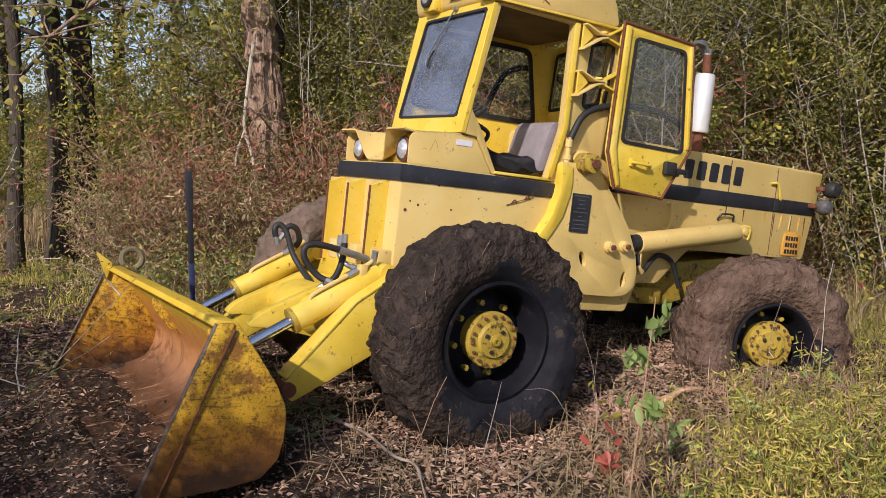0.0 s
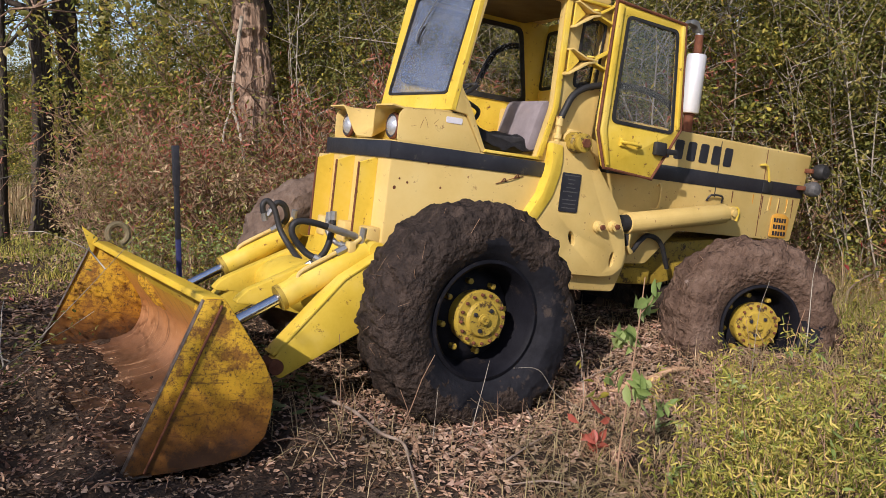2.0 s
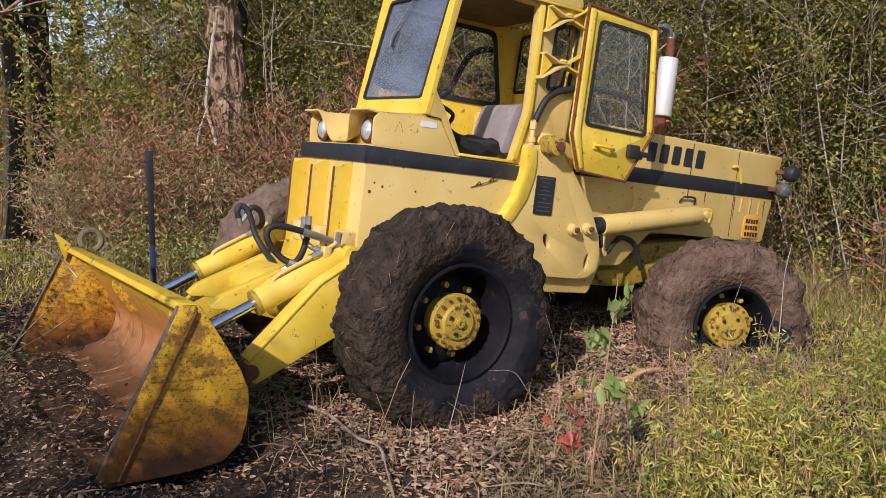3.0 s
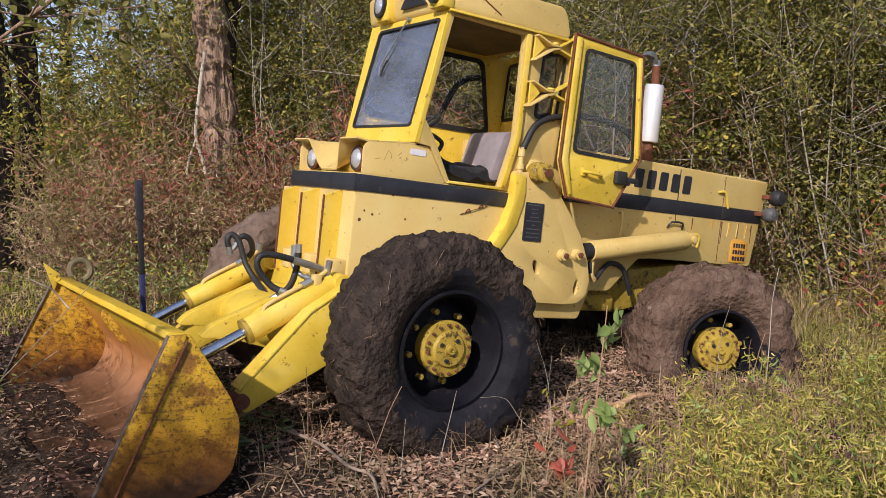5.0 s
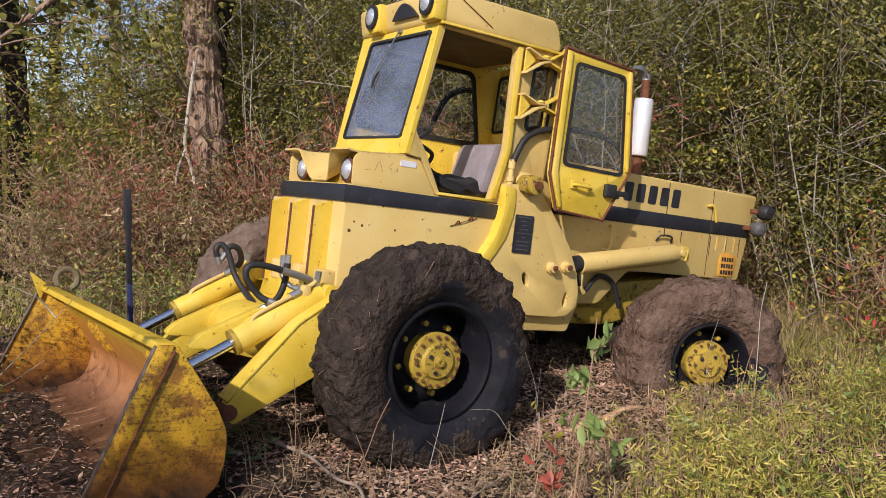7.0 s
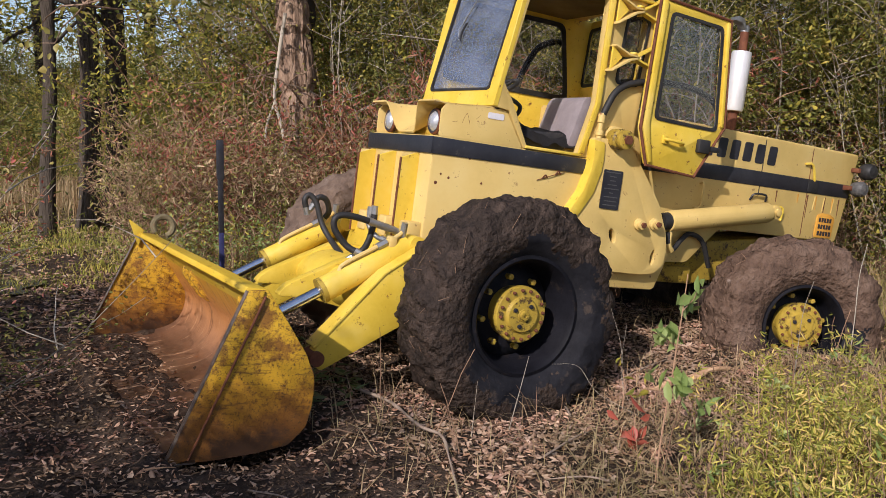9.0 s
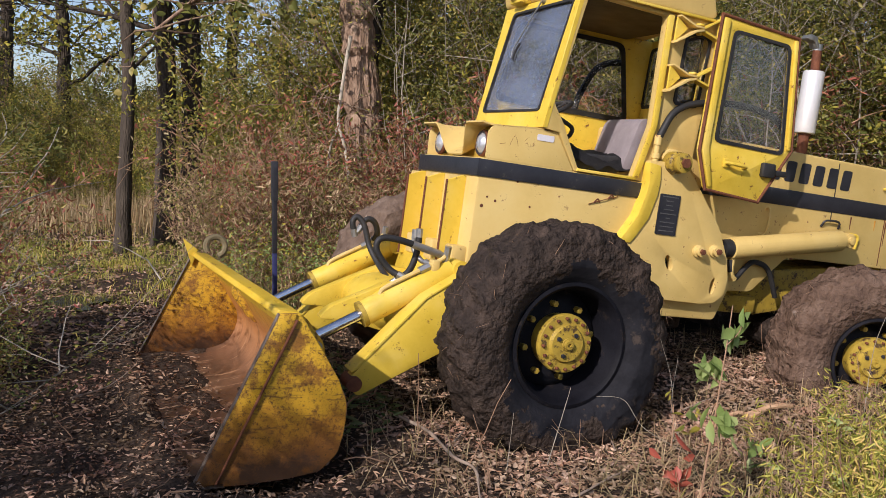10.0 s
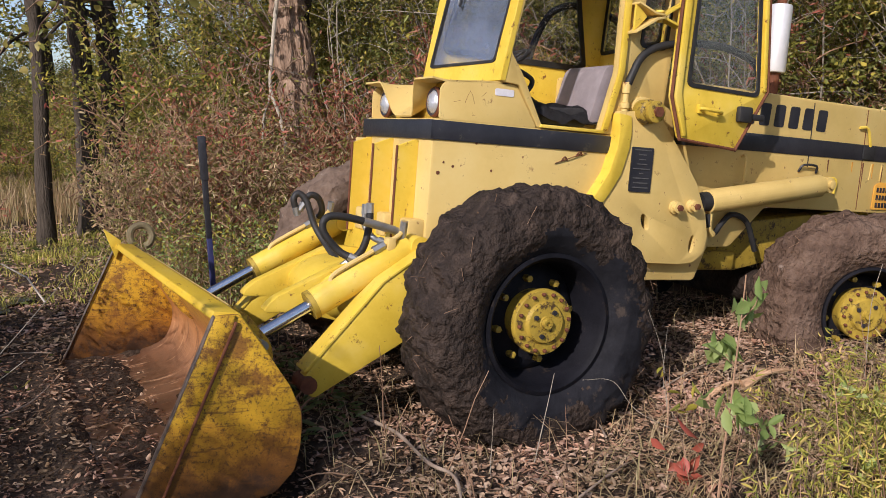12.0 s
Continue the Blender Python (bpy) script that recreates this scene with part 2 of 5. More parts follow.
brown_stem = material("brown_dead_stem", [(0.22, 0.13, 0.08), (0.36, 0.23, 0.145)], 0.9, 0, 4, 60, 0.2, 0.004, vary=0.3, spec=0.1)
stick_mat = material("weathered_stick", [(0.22, 0.16, 0.12), (0.38, 0.30, 0.23)], 0.9, 0, 10, 60, 0.5, 0.006, spec=0.1)
wood_split = material("splintered_fresh_wood", [(0.46, 0.26, 0.14), (0.66, 0.44, 0.27)], 0.85, 0, 12, 60, 0.6, 0.01, stretch=(1, 6, 6), spec=0.1)
post_blue = material("navy_post_paint", [(0.02, 0.022, 0.075), (0.03, 0.032, 0.11)], 0.5, 0, 10, 60, 0.1, 0.003)
post_black = material("black_post_paint", [(0.012, 0.012, 0.016), (0.03, 0.03, 0.035)], 0.5, 0, 10, 60, 0.1, 0.003)
glass_side = glass_material("dusty_side_glass", (0.22, 0.25, 0.30), 0.035)
# bluish film: some dust, mostly sky reflection painted into the diffuse colour
glass_front = glass_material("sky_hazed_windscreen_glass", (0.16, 0.195, 0.27), 0.40)
leaf_green = leaf_material("olive_green_leaves", [(0.098, 0.114, 0.028), (0.154, 0.168, 0.039), (0.239, 0.228, 0.055), (0.379, 0.312, 0.088), (0.126, 0.138, 0.033)])
leaf_yellow = leaf_material("yellowing_leaves", [(0.192, 0.218, 0.042), (0.360, 0.333, 0.060), (0.552, 0.437, 0.072), (0.216, 0.241, 0.060)])
leaf_red = leaf_material("russet_leaves", [(0.25, 0.072, 0.048), (0.38, 0.120, 0.078), (0.46, 0.195, 0.115), (0.34, 0.178, 0.085), (0.18, 0.082, 0.050)])
leaf_bright = leaf_material("fresh_green_leaves", [(0.22, 0.31, 0.08), (0.33, 0.42, 0.13), (0.44, 0.50, 0.20)], 0.4)
chip_mat = leaf_material("pale_curled_litter", [(0.22, 0.13, 0.085), (0.38, 0.245, 0.165), (0.50, 0.36, 0.26), (0.32, 0.165, 0.09)], 0.1)
leaf_dull = leaf_material("torn_dull_leaves", [(0.10, 0.15, 0.05), (0.17, 0.22, 0.09), (0.24, 0.20, 0.09)])
leaf_crimson = leaf_material("crimson_leaves", [(0.42, 0.06, 0.05), (0.55, 0.13, 0.09), (0.34, 0.09, 0.06)])
grass_mat = leaf_material("weed_and_grass_blades", [(0.160, 0.190, 0.034), (0.340, 0.360, 0.060), (0.540, 0.490, 0.100), (0.680, 0.520, 0.165), (0.230, 0.255, 0.046), (0.470, 0.445, 0.085)])
straw_mat = leaf_material("dry_straw", [(0.44, 0.32, 0.17), (0.56, 0.44, 0.25), (0.34, 0.22, 0.12), (0.48, 0.39, 0.19)])
litter_mat = leaf_material("dry_leaf_litter", [(0.103, 0.061, 0.038), (0.253, 0.149, 0.089), (0.460, 0.286, 0.179), (0.644, 0.451, 0.304), (0.172, 0.099, 0.063), (0.057, 0.036, 0.025)], 0.1)

# ---- shapes ----
def finish(name, bm, mat, smooth=False):
    bmesh.ops.recalc_face_normals(bm, faces=bm.faces)
    me = bpy.data.meshes.new(name)
    bm.to_mesh(me)
    bm.free()
    me.materials.append(mat)
    if smooth:
        me.shade_smooth()
        me.set_sharp_from_angle(angle=radians(38))
    return me


def part(name, bm, mat, parent, label="", smooth=True):
    ob = new(name, finish(name, bm, mat, smooth))
    ob.parent = parent
    return tagged(ob, label)


def thing(name, label, category, group="", at=None):
    ob = new(name)
    if at is not None:
        ob.matrix_world = at
    return tagged(ob, label, category, group)


def raw_mesh(name, verts, faces, mat, smooth=False):
    me = bpy.data.meshes.new(name)
    me.from_pydata(verts, [], faces)
    me.materials.append(mat)
    if smooth:
        me.shade_smooth()
    me.update()
    return me


def bevel(bm, width, segments=2):
    if width > 0:
        bmesh.ops.bevel(bm, geom=list(bm.edges), offset=width, segments=segments, affect="EDGES", profile=0.5, clamp_overlap=True)
    return bm


def box(x0, x1, y0, y1, z0, z1, width=0.0, bm=None):
    own = bm is None
    bm = bm or bmesh.new()
    vs = [bm.verts.new((x, y, z)) for x in (x0, x1) for y in (y0, y1) for z in (z0, z1)]
    for f in ((0, 1, 3, 2), (4, 6, 7, 5), (0, 4, 5, 1), (2, 3, 7, 6), (0, 2, 6, 4), (1, 5, 7, 3)):
        bm.faces.new([vs[i] for i in f])
    return bevel(bm, width) if own else bm


def slab(outline, y0, y1, width=0.0, holes=(), lean=0.0, bm=None):
    """An outline in x and z given thickness along y, with holes; lean: shift of y for each metre of height over 0.93."""
    own = bm is None
    bm = bm or bmesh.new()
    loops = [list(outline)] + [list(h) for h in holes]
    edges, verts = [], []
    for lp in loops:
        vs = [bm.verts.new((x, y0 + lean * (z - 0.93), z)) for x, z in lp]
        verts += vs
        edges += [bm.edges.new((vs[i], vs[(i + 1) % len(vs)])) for i in range(len(vs))]
    if holes:
        made = bmesh.ops.triangle_fill(bm, use_beauty=True, use_dissolve=True, edges=edges)
        faces = [g for g in made["geom"] if isinstance(g, bmesh.types.BMFace)]
    else:
        faces = [bm.faces.new(verts)]
    out = bmesh.ops.extrude_face_region(bm, geom=faces)
    for g in out["geom"]:
        if isinstance(g, bmesh.types.BMVert):
            g.co.y += y1 - y0
    if own and width:
        bmesh.ops.recalc_face_normals(bm, faces=bm.faces)
        sharp = [e for e in bm.edges if len(e.link_faces) == 2 and e.calc_face_angle(0) > 0.5]
        bmesh.ops.bevel(bm, geom=sharp, offset=width, segments=2, affect="EDGES", profile=0.5, clamp_overlap=True)
    return bm


def rounded(x0, x1, z0, z1, r, n=4):
    pts = []
    for cx, cz, a in ((x1 - r, z1 - r, 0), (x0 + r, z1 - r, 90), (x0 + r, z0 + r, 180), (x1 - r, z0 + r, 270)):
        pts += [(cx + r * math.cos(radians(a + 90 * i / n)), cz + r * math.sin(radians(a + 90 * i / n))) for i in range(n + 1)]
    return pts


def soft_outline(pts, r, n=4):
    """An outline with its corners rounded."""
    out = []
    for i, p in enumerate(pts):
        p, a, b = Vector(p), Vector(pts[i - 1]), Vector(pts[(i + 1) % len(pts)])
        u, v = (a - p), (b - p)
        k = min(r, u.length * 0.45, v.length * 0.45)
        s, e = p + u.normalized() * k, p + v.normalized() * k
        for j in range(n + 1):
            t = j / n
            out.append(tuple((1 - t) ** 2 * s + 2 * t * (1 - t) * p + t * t * e))
    return out


def lathe(profile, axis="y", at=(0, 0, 0), seg=32, bm=None, turn=None, closed=True):
    """profile: pairs of radius and place along the axis."""
    bm = bm or bmesh.new()
    rings = []
    for r, h in profile:
        ring = []
        for i in range(seg):
            a = 2 * math.pi * i / seg
            c, s = r * math.cos(a), r * math.sin(a)
            p = {"y": (c, h, s), "x": (h, c, s), "z": (c, s, h)}[axis]
            p = Vector(p)
            if turn is not None:
                p = turn @ p
            ring.append(bm.verts.new(p + Vector(at)))
        rings.append(ring)
    for a, b in zip(rings, rings[1:]):
        for i in range(seg):
            bm.faces.new((a[i], a[(i + 1) % seg], b[(i + 1) % seg], b[i]))
    if closed and profile[0][0] > 1e-4:
        bm.faces.new(rings[0])
    if closed and profile[-1][0] > 1e-4:
        bm.faces.new(rings[-1][::-1])
    return bm


def rod(a, b, r, r2=None, seg=16, bm=None):
    a, b = Vector(a), Vector(b)
    turn = (b - a).to_track_quat("Z", "Y").to_matrix()
    r2 = r if r2 is None else r2
    return lathe([(r, 0), (r2, (b - a).length)], "z", a, seg, bm, turn)


def smooth_path(pts, steps=8):
    pts = [Vector(p) for p in pts]
    ext = [2 * pts[0] - pts[1]] + pts + [2 * pts[-1] - pts[-2]]
    out = []
    for i in range(1, len(ext) - 2):
        p0, p1, p2, p3 = ext[i - 1:i + 3]
        for j in range(steps):
            t = j / steps
            out.append(0.5 * (2 * p1 + (p2 - p0) * t + (2 * p0 - 5 * p1 + 4 * p2 - p3) * t * t + (3 * p1 - p0 - 3 * p2 + p3) * t ** 3))
    return out + [pts[-1]]


def tube(pts, r, seg=8, bm=None, taper=1.0, steps=8, wobble=0.0):
    """A round bar along a smooth path; taper: end radius over start radius."""
    bm = bm or bmesh.new()
    path = smooth_path(pts, steps) if steps > 1 else [Vector(p) for p in pts]
    rings = []
    side = None
    for i, p in enumerate(path):
        d = (path[min(i + 1, len(path) - 1)] - path[max(i - 1, 0)]).normalized()
        if side is None:
            side = d.orthogonal().normalized()
        side = (side - d * side.dot(d)).normalized()
        up = d.cross(side)
        k = r * (1 + (taper - 1) * i / (len(path) - 1))
        if wobble:
            k *= 1 + wobble * noise.noise(p * 9)
        rings.append([bm.verts.new(p + k * (side * math.cos(2 * math.pi * j / seg) + up * math.sin(2 * math.pi * j / seg))) for j in range(seg)])
    for a, b in zip(rings, rings[1:]):
        for j in range(seg):
            bm.faces.new((a[j], a[(j + 1) % seg], b[(j + 1) % seg], b[j]))
    bm.faces.new(rings[0][::-1])
    bm.faces.new(rings[-1])
    return bm


# ---- wheel loader ----
# Its own axes: x to its rear, y to its far side, z up, from the face of the near front hub; nose up on soft ground.
LOADER = pose(0, 0, 0.584, 0.48, 6.93, -0.32)
loader = thing("wheel_loader", "old faded yellow wheel loader with black stripe, stuck in mud", "loader", at=LOADER)
MID = 1.222          # middle of the machine
Y0, Y1 = 0.71, 1.735  # front body
H0, H1 = 0.836, 1.608  # engine hood

# front body
bm = slab(soft_outline([(-0.32, 0.12), (-0.32, 0.93), (0.98, 0.93), (1.30, 0.60), (1.80, 0.30), (1.69, 0.02), (0.30, 0.02), (-0.10, 0.05)], 0.03), Y0, Y1, 0.018)
body = part("front_body", bm, paint, loader, "cream-yellow sheet metal front body")
for i, (px, pz, r) in enumerate([(-0.27, 0.63, 0.012), (-0.24, 0.69, 0.007), (0.07, 0.66, 0.008), (-0.04, 0.81, 0.008), (-0.18, 0.67, 0.009)]):
    part("chip", lathe([(r, -0.001), (r * 0.8, -0.003), (0.0, -0.003)], "y", (px, Y0, pz), 8), rust_metal, body)
part("stripe", slab([(-0.322, 0.813), (-0.322, 0.921), (0.92, 0.919), (0.92, 0.815)], Y0 - 0.010, Y0 + 0.004, 0.003), stripe_mat, body, "black painted side stripe")
part("front_stripe", box(-0.334, -0.318, Y0 - 0.008, Y1 + 0.008, 0.812, 0.922, 0.004), stripe_mat, body, "black painted front stripe")
# thin scratch and wire clip on the side
part("wire", tube([(0.50, Y0 - 0.006, 0.73), (0.62, Y0 - 0.012, 0.775), (0.72, Y0 - 0.006, 0.806)], 0.003, 5), rust_metal, body)
for px, pz in ((0.56, 0.752), (0.665, 0.79)):
    part("clip", tube([(px - 0.02, Y0 - 0.004, pz - 0.01), (px, Y0 - 0.016, pz + 0.02), (px + 0.025, Y0 - 0.004, pz)], 0.005, 5), rust_metal, body)

# grille fins on the front face
for y in (0.885, 1.25, 1.61):
    bm = bmesh.new()
    for a, b in ((y, y + 0.016),):
        slab([(-0.318, 0.20), (-0.318, 0.805), (-0.345, 0.805), (-0.445, 0.765), (-0.445, 0.20)], a, b, 0, bm=bm)
    bevel(bm, 0.004, 1)
    fin = part("grille_fin", bm, paint_deep, loader, "upright yellow front fin with rusty edges", smooth=False)
    part("fin_edge", slab([(-0.446, 0.20), (-0.446, 0.766), (-0.452, 0.766), (-0.452, 0.20)], y - 0.002, y + 0.018), rust_metal, fin)
    part("fin_back", box(-0.36, -0.318, y + 0.016, y + 0.20, 0.24, 0.80, 0.01), paint, fin)
for y in (0.73, 1.08, 1.44):
    part("ledge", box(-0.42, -0.31, y, y + 0.13, 0.22, 0.36, 0.015), paint, loader)
part("front_apron", slab([(-0.318, -0.05), (-0.318, 0.25), (-0.40, 0.25), (-0.46, -0.05)], Y0 + 0.02, Y1 - 0.02, 0.015), paint_deep, loader)

# cowl: a sheet with two hoods over the lamps and a dip between them
def step(a, b, t):
    t = min(1, max(0, (t - a) / (b - a)))
    return t * t * (3 - 2 * t)


def cowl_top(x, y):
    """Height of the cowl sheet: hoods at the front, one slope at the back."""
    dip = step(0.955, 1.115, y) * (1 - step(1.33, 1.49, y))
    front = 1.145 - 0.205 * dip + 0.012 * step(-0.25, -0.36, x) * (1 - dip)
    back = 1.170
    k = step(-0.30, 0.10, x) if dip < 0.5 else min(1, max(0, (x + 0.30) / 0.38))
    return front + (back - front) * k


bm = bmesh.new()
ys = [Y0 + 0.004 + (Y1 - Y0 - 0.008) * i / 44 for i in range(45)]
rows = []
for k in range(13):
    rows.append([bm.verts.new((-(0.285 + 0.055 * (1 - step(0.955, 1.115, y) * (1 - step(1.33, 1.49, y)))) * (1 - k / 12) + 0.10 * k / 12, y, 0)) for y in ys])
for row in rows:
    for v in row:
        v.co.z = cowl_top(v.co.x, v.co.y)
for a, b in zip(rows, rows[1:]):
    for i in range(44):
        bm.faces.new((a[i], a[i + 1], b[i + 1], b[i]))
bmesh.ops.recalc_face_normals(bm, faces=bm.faces)
bmesh.ops.solidify(bm, geom=list(bm.faces), thickness=0.010)
cowl = part("cowl", bm, paint, loader, "cream-yellow cowl hooding two headlamps")
for y in (Y0 + 0.004, Y1 - 0.016):
    part("cowl_side", slab(soft_outline([(-0.285, 0.925), (-0.29, 1.10), (-0.25, 1.148), (0.00, 1.156), (0.195, 1.163), (0.355, 0.925)], 0.02), y, y + 0.012, 0.003), paint, cowl)
bm = bmesh.new()
lo = [bm.verts.new((-0.19, y, 0.923)) for y in ys]
hi = [bm.verts.new((-0.19, y, cowl_top(-0.19, y) - 0.006)) for y in ys]
for i in range(44):
    bm.faces.new((lo[i], lo[i + 1], hi[i + 1], hi[i]))
bmesh.ops.solidify(bm, geom=list(bm.faces), thickness=0.008)
part("lamp_panel", bm, paint_deep, cowl)
part("sticker", slab(rounded(0.055, 0.180, 1.090, 1.130, 0.01), Y0 + 0.000, Y0 + 0.003), white_label, cowl, "faded white sticker")
for pts in ([(-0.13, 1.03), (-0.10, 1.10), (-0.07, 1.03)], [(-0.03, 1.07), (0.0, 1.10)], [(-0.20, 1.03), (-0.16, 1.04)]):
    part("scratch", tube([(x, Y0 + 0.004, z) for x, z in pts], 0.0011, 4, steps=2), rust_metal, cowl)
for y in (0.868, 1.578):
    lamp = part("headlamp", lathe([(0.0, -0.17), (0.05, -0.18), (0.078, -0.215), (0.084, -0.25), (0.077, -0.262), (0.066, -0.258), (0.064, -0.24), (0, -0.24)], "x", (0, y, 1.025), 28), stripe_mat, loader, "round headlamp in dark rusty ring")
    part("lamp_ring", lathe([(0.086, -0.235), (0.088, -0.25), (0.080, -0.262), (0.070, -0.258)], "x", (0, y, 1.025), 28, closed=False), rust_metal, lamp)
    part("lens", lathe([(0.066, -0.256), (0.05, -0.272), (0.025, -0.281), (0, -0.284)], "x", (0, y, 1.025), 24), lens_mat, lamp, "domed glass lens")

# cab
C0, C1 = 0.71, 1.772
LEAN = -0.085        # the whole cab leans out to the near side
cab = part("cab_frame", slab(
    soft_outline([(0.078, 1.172), (0.183, 2.06), (1.27, 2.06), (1.27, 0.93), (0.36, 0.93), (0.20, 1.16)], 0.012),
    C0, C0 + 0.05, 0.006,
    [soft_outline([(0.231, 2.036), (0.828, 2.02), (0.874, 1.31), (0.806, 0.95), (0.383, 0.95), (0.217, 1.222), (0.127, 1.335)], 0.02)[::-1], rounded(1.01, 1.22, 1.47, 1.95, 0.04)[::-1]], LEAN), paint, loader, "yellow steel cab side with open doorway")
part("door_jamb", slab(soft_outline([(0.830, 2.03), (0.876, 2.03), (0.914, 1.31), (0.848, 0.948), (0.806, 0.948), (0.874, 1.31)], 0.01), C0 - 0.022, C0 - 0.002, 0.004, lean=LEAN), paint_deep, cab, "bright yellow door jamb")
part("jamb_lip", slab([(0.375, 0.952), (0.83, 0.952), (0.83, 0.932), (0.365, 0.932)], C0 - 0.018, C0 - 0.002, 0.004, lean=LEAN), paint_deep, cab)
FAR_WINDOW = [(0.27, 2.0), (1.19, 2.0), (1.345, 1.40), (0.17, 1.40)]
part("far_side", slab(
    soft_outline([(0.078, 1.172), (0.183, 2.06), (1.46, 2.06), (1.46, 0.93), (0.36, 0.93), (0.20, 1.16)], 0.02),
    C1 - 0.05, C1, 0.006, [soft_outline(FAR_WINDOW, 0.07)[::-1]], LEAN), paint_deep, cab)
part("window_seal", slab(soft_outline(FAR_WINDOW, 0.07), C1 - 0.062, C1 - 0.048, 0, [soft_outline([(0.30, 1.965), (1.16, 1.965), (1.30, 1.44), (0.21, 1.44)], 0.06)[::-1]], LEAN), rubber, cab, "black rubber window seal")
for pane_y in (C1 - 0.03,):
    g = part("side_pane", slab([(0.28, 1.985), (1.18, 1.985), (1.33, 1.415), (0.19, 1.415)], pane_y, pane_y + 0.005, lean=LEAN), glass_side, cab, "dusty side window pane", smooth=False)
    g.visible_shadow = False
g = part("quarter_pane", slab(rounded(1.005, 1.225, 1.465, 1.955, 0.04), C0 + 0.02, C0 + 0.025, lean=LEAN), glass_side, cab, "dusty quarter window pane", smooth=False)
g.visible_shadow = False
part("quarter_seal", slab(rounded(1.01, 1.22, 1.47, 1.95, 0.04), C0 - 0.008, C0 + 0.004, 0, [rounded(1.028, 1.202, 1.488, 1.932, 0.035)[::-1]], LEAN), rubber, cab)


def across(outline, at, thick, holes=(), tilt=0.0):
    """A plate across the cab: outline in y and z, at a place in x that shifts by tilt for each metre of height over 1.185."""
    bm = slab([(a, b) for a, b in outline], 0, thick, 0, holes)
    for v in bm.verts:
        y, d, z = v.co
        v.co = (at + tilt * (z - 1.185) + d, y, z)
    return bm


TILT = 0.117
wo = [(0.686, 1.175), (0.612, 2.06), (1.675, 2.06), (1.752, 1.175)]
wi = soft_outline([(0.785, 1.280), (0.675, 2.012), (1.532, 2.017), (1.665, 1.290)], 0.04)
part("windscreen_frame", bevel(across(wo, 0.070, 0.035, [wi[::-1]], TILT), 0.003, 1), paint_deep, cab, "bright yellow windscreen frame")
part("windscreen_seal", across(wi, 0.063, 0.02, [soft_outline([(0.803, 1.297), (0.693, 1.995), (1.516, 2.0), (1.648, 1.307)], 0.035)[::-1]], TILT), rubber, cab, "black windscreen seal")
ws = part("windscreen", across([(0.79, 1.285), (0.68, 2.007), (1.527, 2.012), (1.66, 1.295)], 0.083, 0.006, (), TILT), glass_front, cab, "dusty windscreen with sky reflection painted in as bluish haze", smooth=False)
ws.visible_shadow = False


def slanted(bm):
    """Turns a plate across the cab so that its far end stands further back."""
    for v in bm.verts:
        v.co.x += 0.20 * (v.co.y - 0.65)
    return bm


win = soft_outline([(0.80, 1.53), (0.78, 2.0), (1.62, 2.0), (1.66, 1.53)], 0.05)
part("back_wall", slanted(bevel(across([(0.76, 0.93), (0.67, 2.06), (1.68, 2.06), (1.72, 0.93)], 1.25, 0.03, [win[::-1]]), 0.003, 1)), paint_deep, cab, "yellow cab back wall with wide window")
part("rear_seal", slanted(across(win, 1.24, 0.012, [soft_outline([(0.825, 1.555), (0.805, 1.975), (1.595, 1.975), (1.635, 1.555)], 0.04)[::-1]])), rubber, cab)
g = part("rear_pane", slanted(across([(0.795, 1.54), (0.785, 1.99), (1.615, 1.99), (1.65, 1.54)], 1.26, 0.005)), glass_side, cab, "dusty rear window pane", smooth=False)
g.visible_shadow = False
part("dash", box(0.14, 0.28, C0 + 0.12, C1 - 0.08, 1.14, 1.24, 0.02), stripe_mat, cab)
part("cab_floor", box(0.36, 1.18, C0 + 0.05, C1 - 0.05, 0.905, 0.945, 0.004), paint_deep, cab)
# roof with overhanging rounded cap
bm = slab(soft_outline([(0.175, 2.062), (0.135, 2.275), (1.12, 2.275), (1.165, 2.22), (1.215, 2.062)], 0.05), 0.585, 1.72, 0.022)
for v in bm.verts:
    v.co.x += 0.20 * max(0, v.co.y - 0.65) * step(0.9, 1.1, v.co.x)
roof = part("roof", bm, paint, cab, "faded yellow cab roof cap")
part("rain_edge", slab([(0.17, 2.045), (0.17, 2.062), (1.22, 2.062), (1.22, 2.045)], 0.575, 0.60, 0.003), paint_deep, cab)
part("headliner", box(0.22, 1.20, 0.67, 1.66, 2.035, 2.055, 0.003), headliner_mat, cab)
bm = across([(0.86 + 0.34 * i / 12, 2.125 + 0.10 * math.sin(math.pi * i / 12)) for i in range(13)], 0.148, 0.02)
for v in bm.verts:
    v.co.x -= 0.19 * (v.co.z - 2.062)
part("roof_vent", bm, stripe_mat, roof, "arched dark vent opening")
part("seam", tube([(0.28, 0.582, 2.25), (0.42, 0.581, 2.18), (0.58, 0.580, 2.10)], 0.004, 5), rust_metal, roof)
for y in (0.665, 1.42):
    bm = box(0.10, 0.20, y - 0.09, y + 0.09, 2.06, 2.27, 0.02)
    part("lamp_box", bm, paint_deep, roof)
    lamp = part("work_lamp", lathe([(0.0, 0.02), (0.06, 0.01), (0.076, -0.02), (0.078, -0.04), (0.066, -0.045), (0, -0.035)], "x", (0.115, y, 2.175), 24), stripe_mat, roof, "round roof work lamp in black ring")
    for v in lamp.data.vertices:
        v.co.z = 2.175 + (v.co.z - 2.175) * 1.15
    part("lens", lathe([(0.064, -0.042), (0.04, -0.056), (0, -0.062)], "x", (0.115, y, 2.175), 20), lens_mat, lamp)
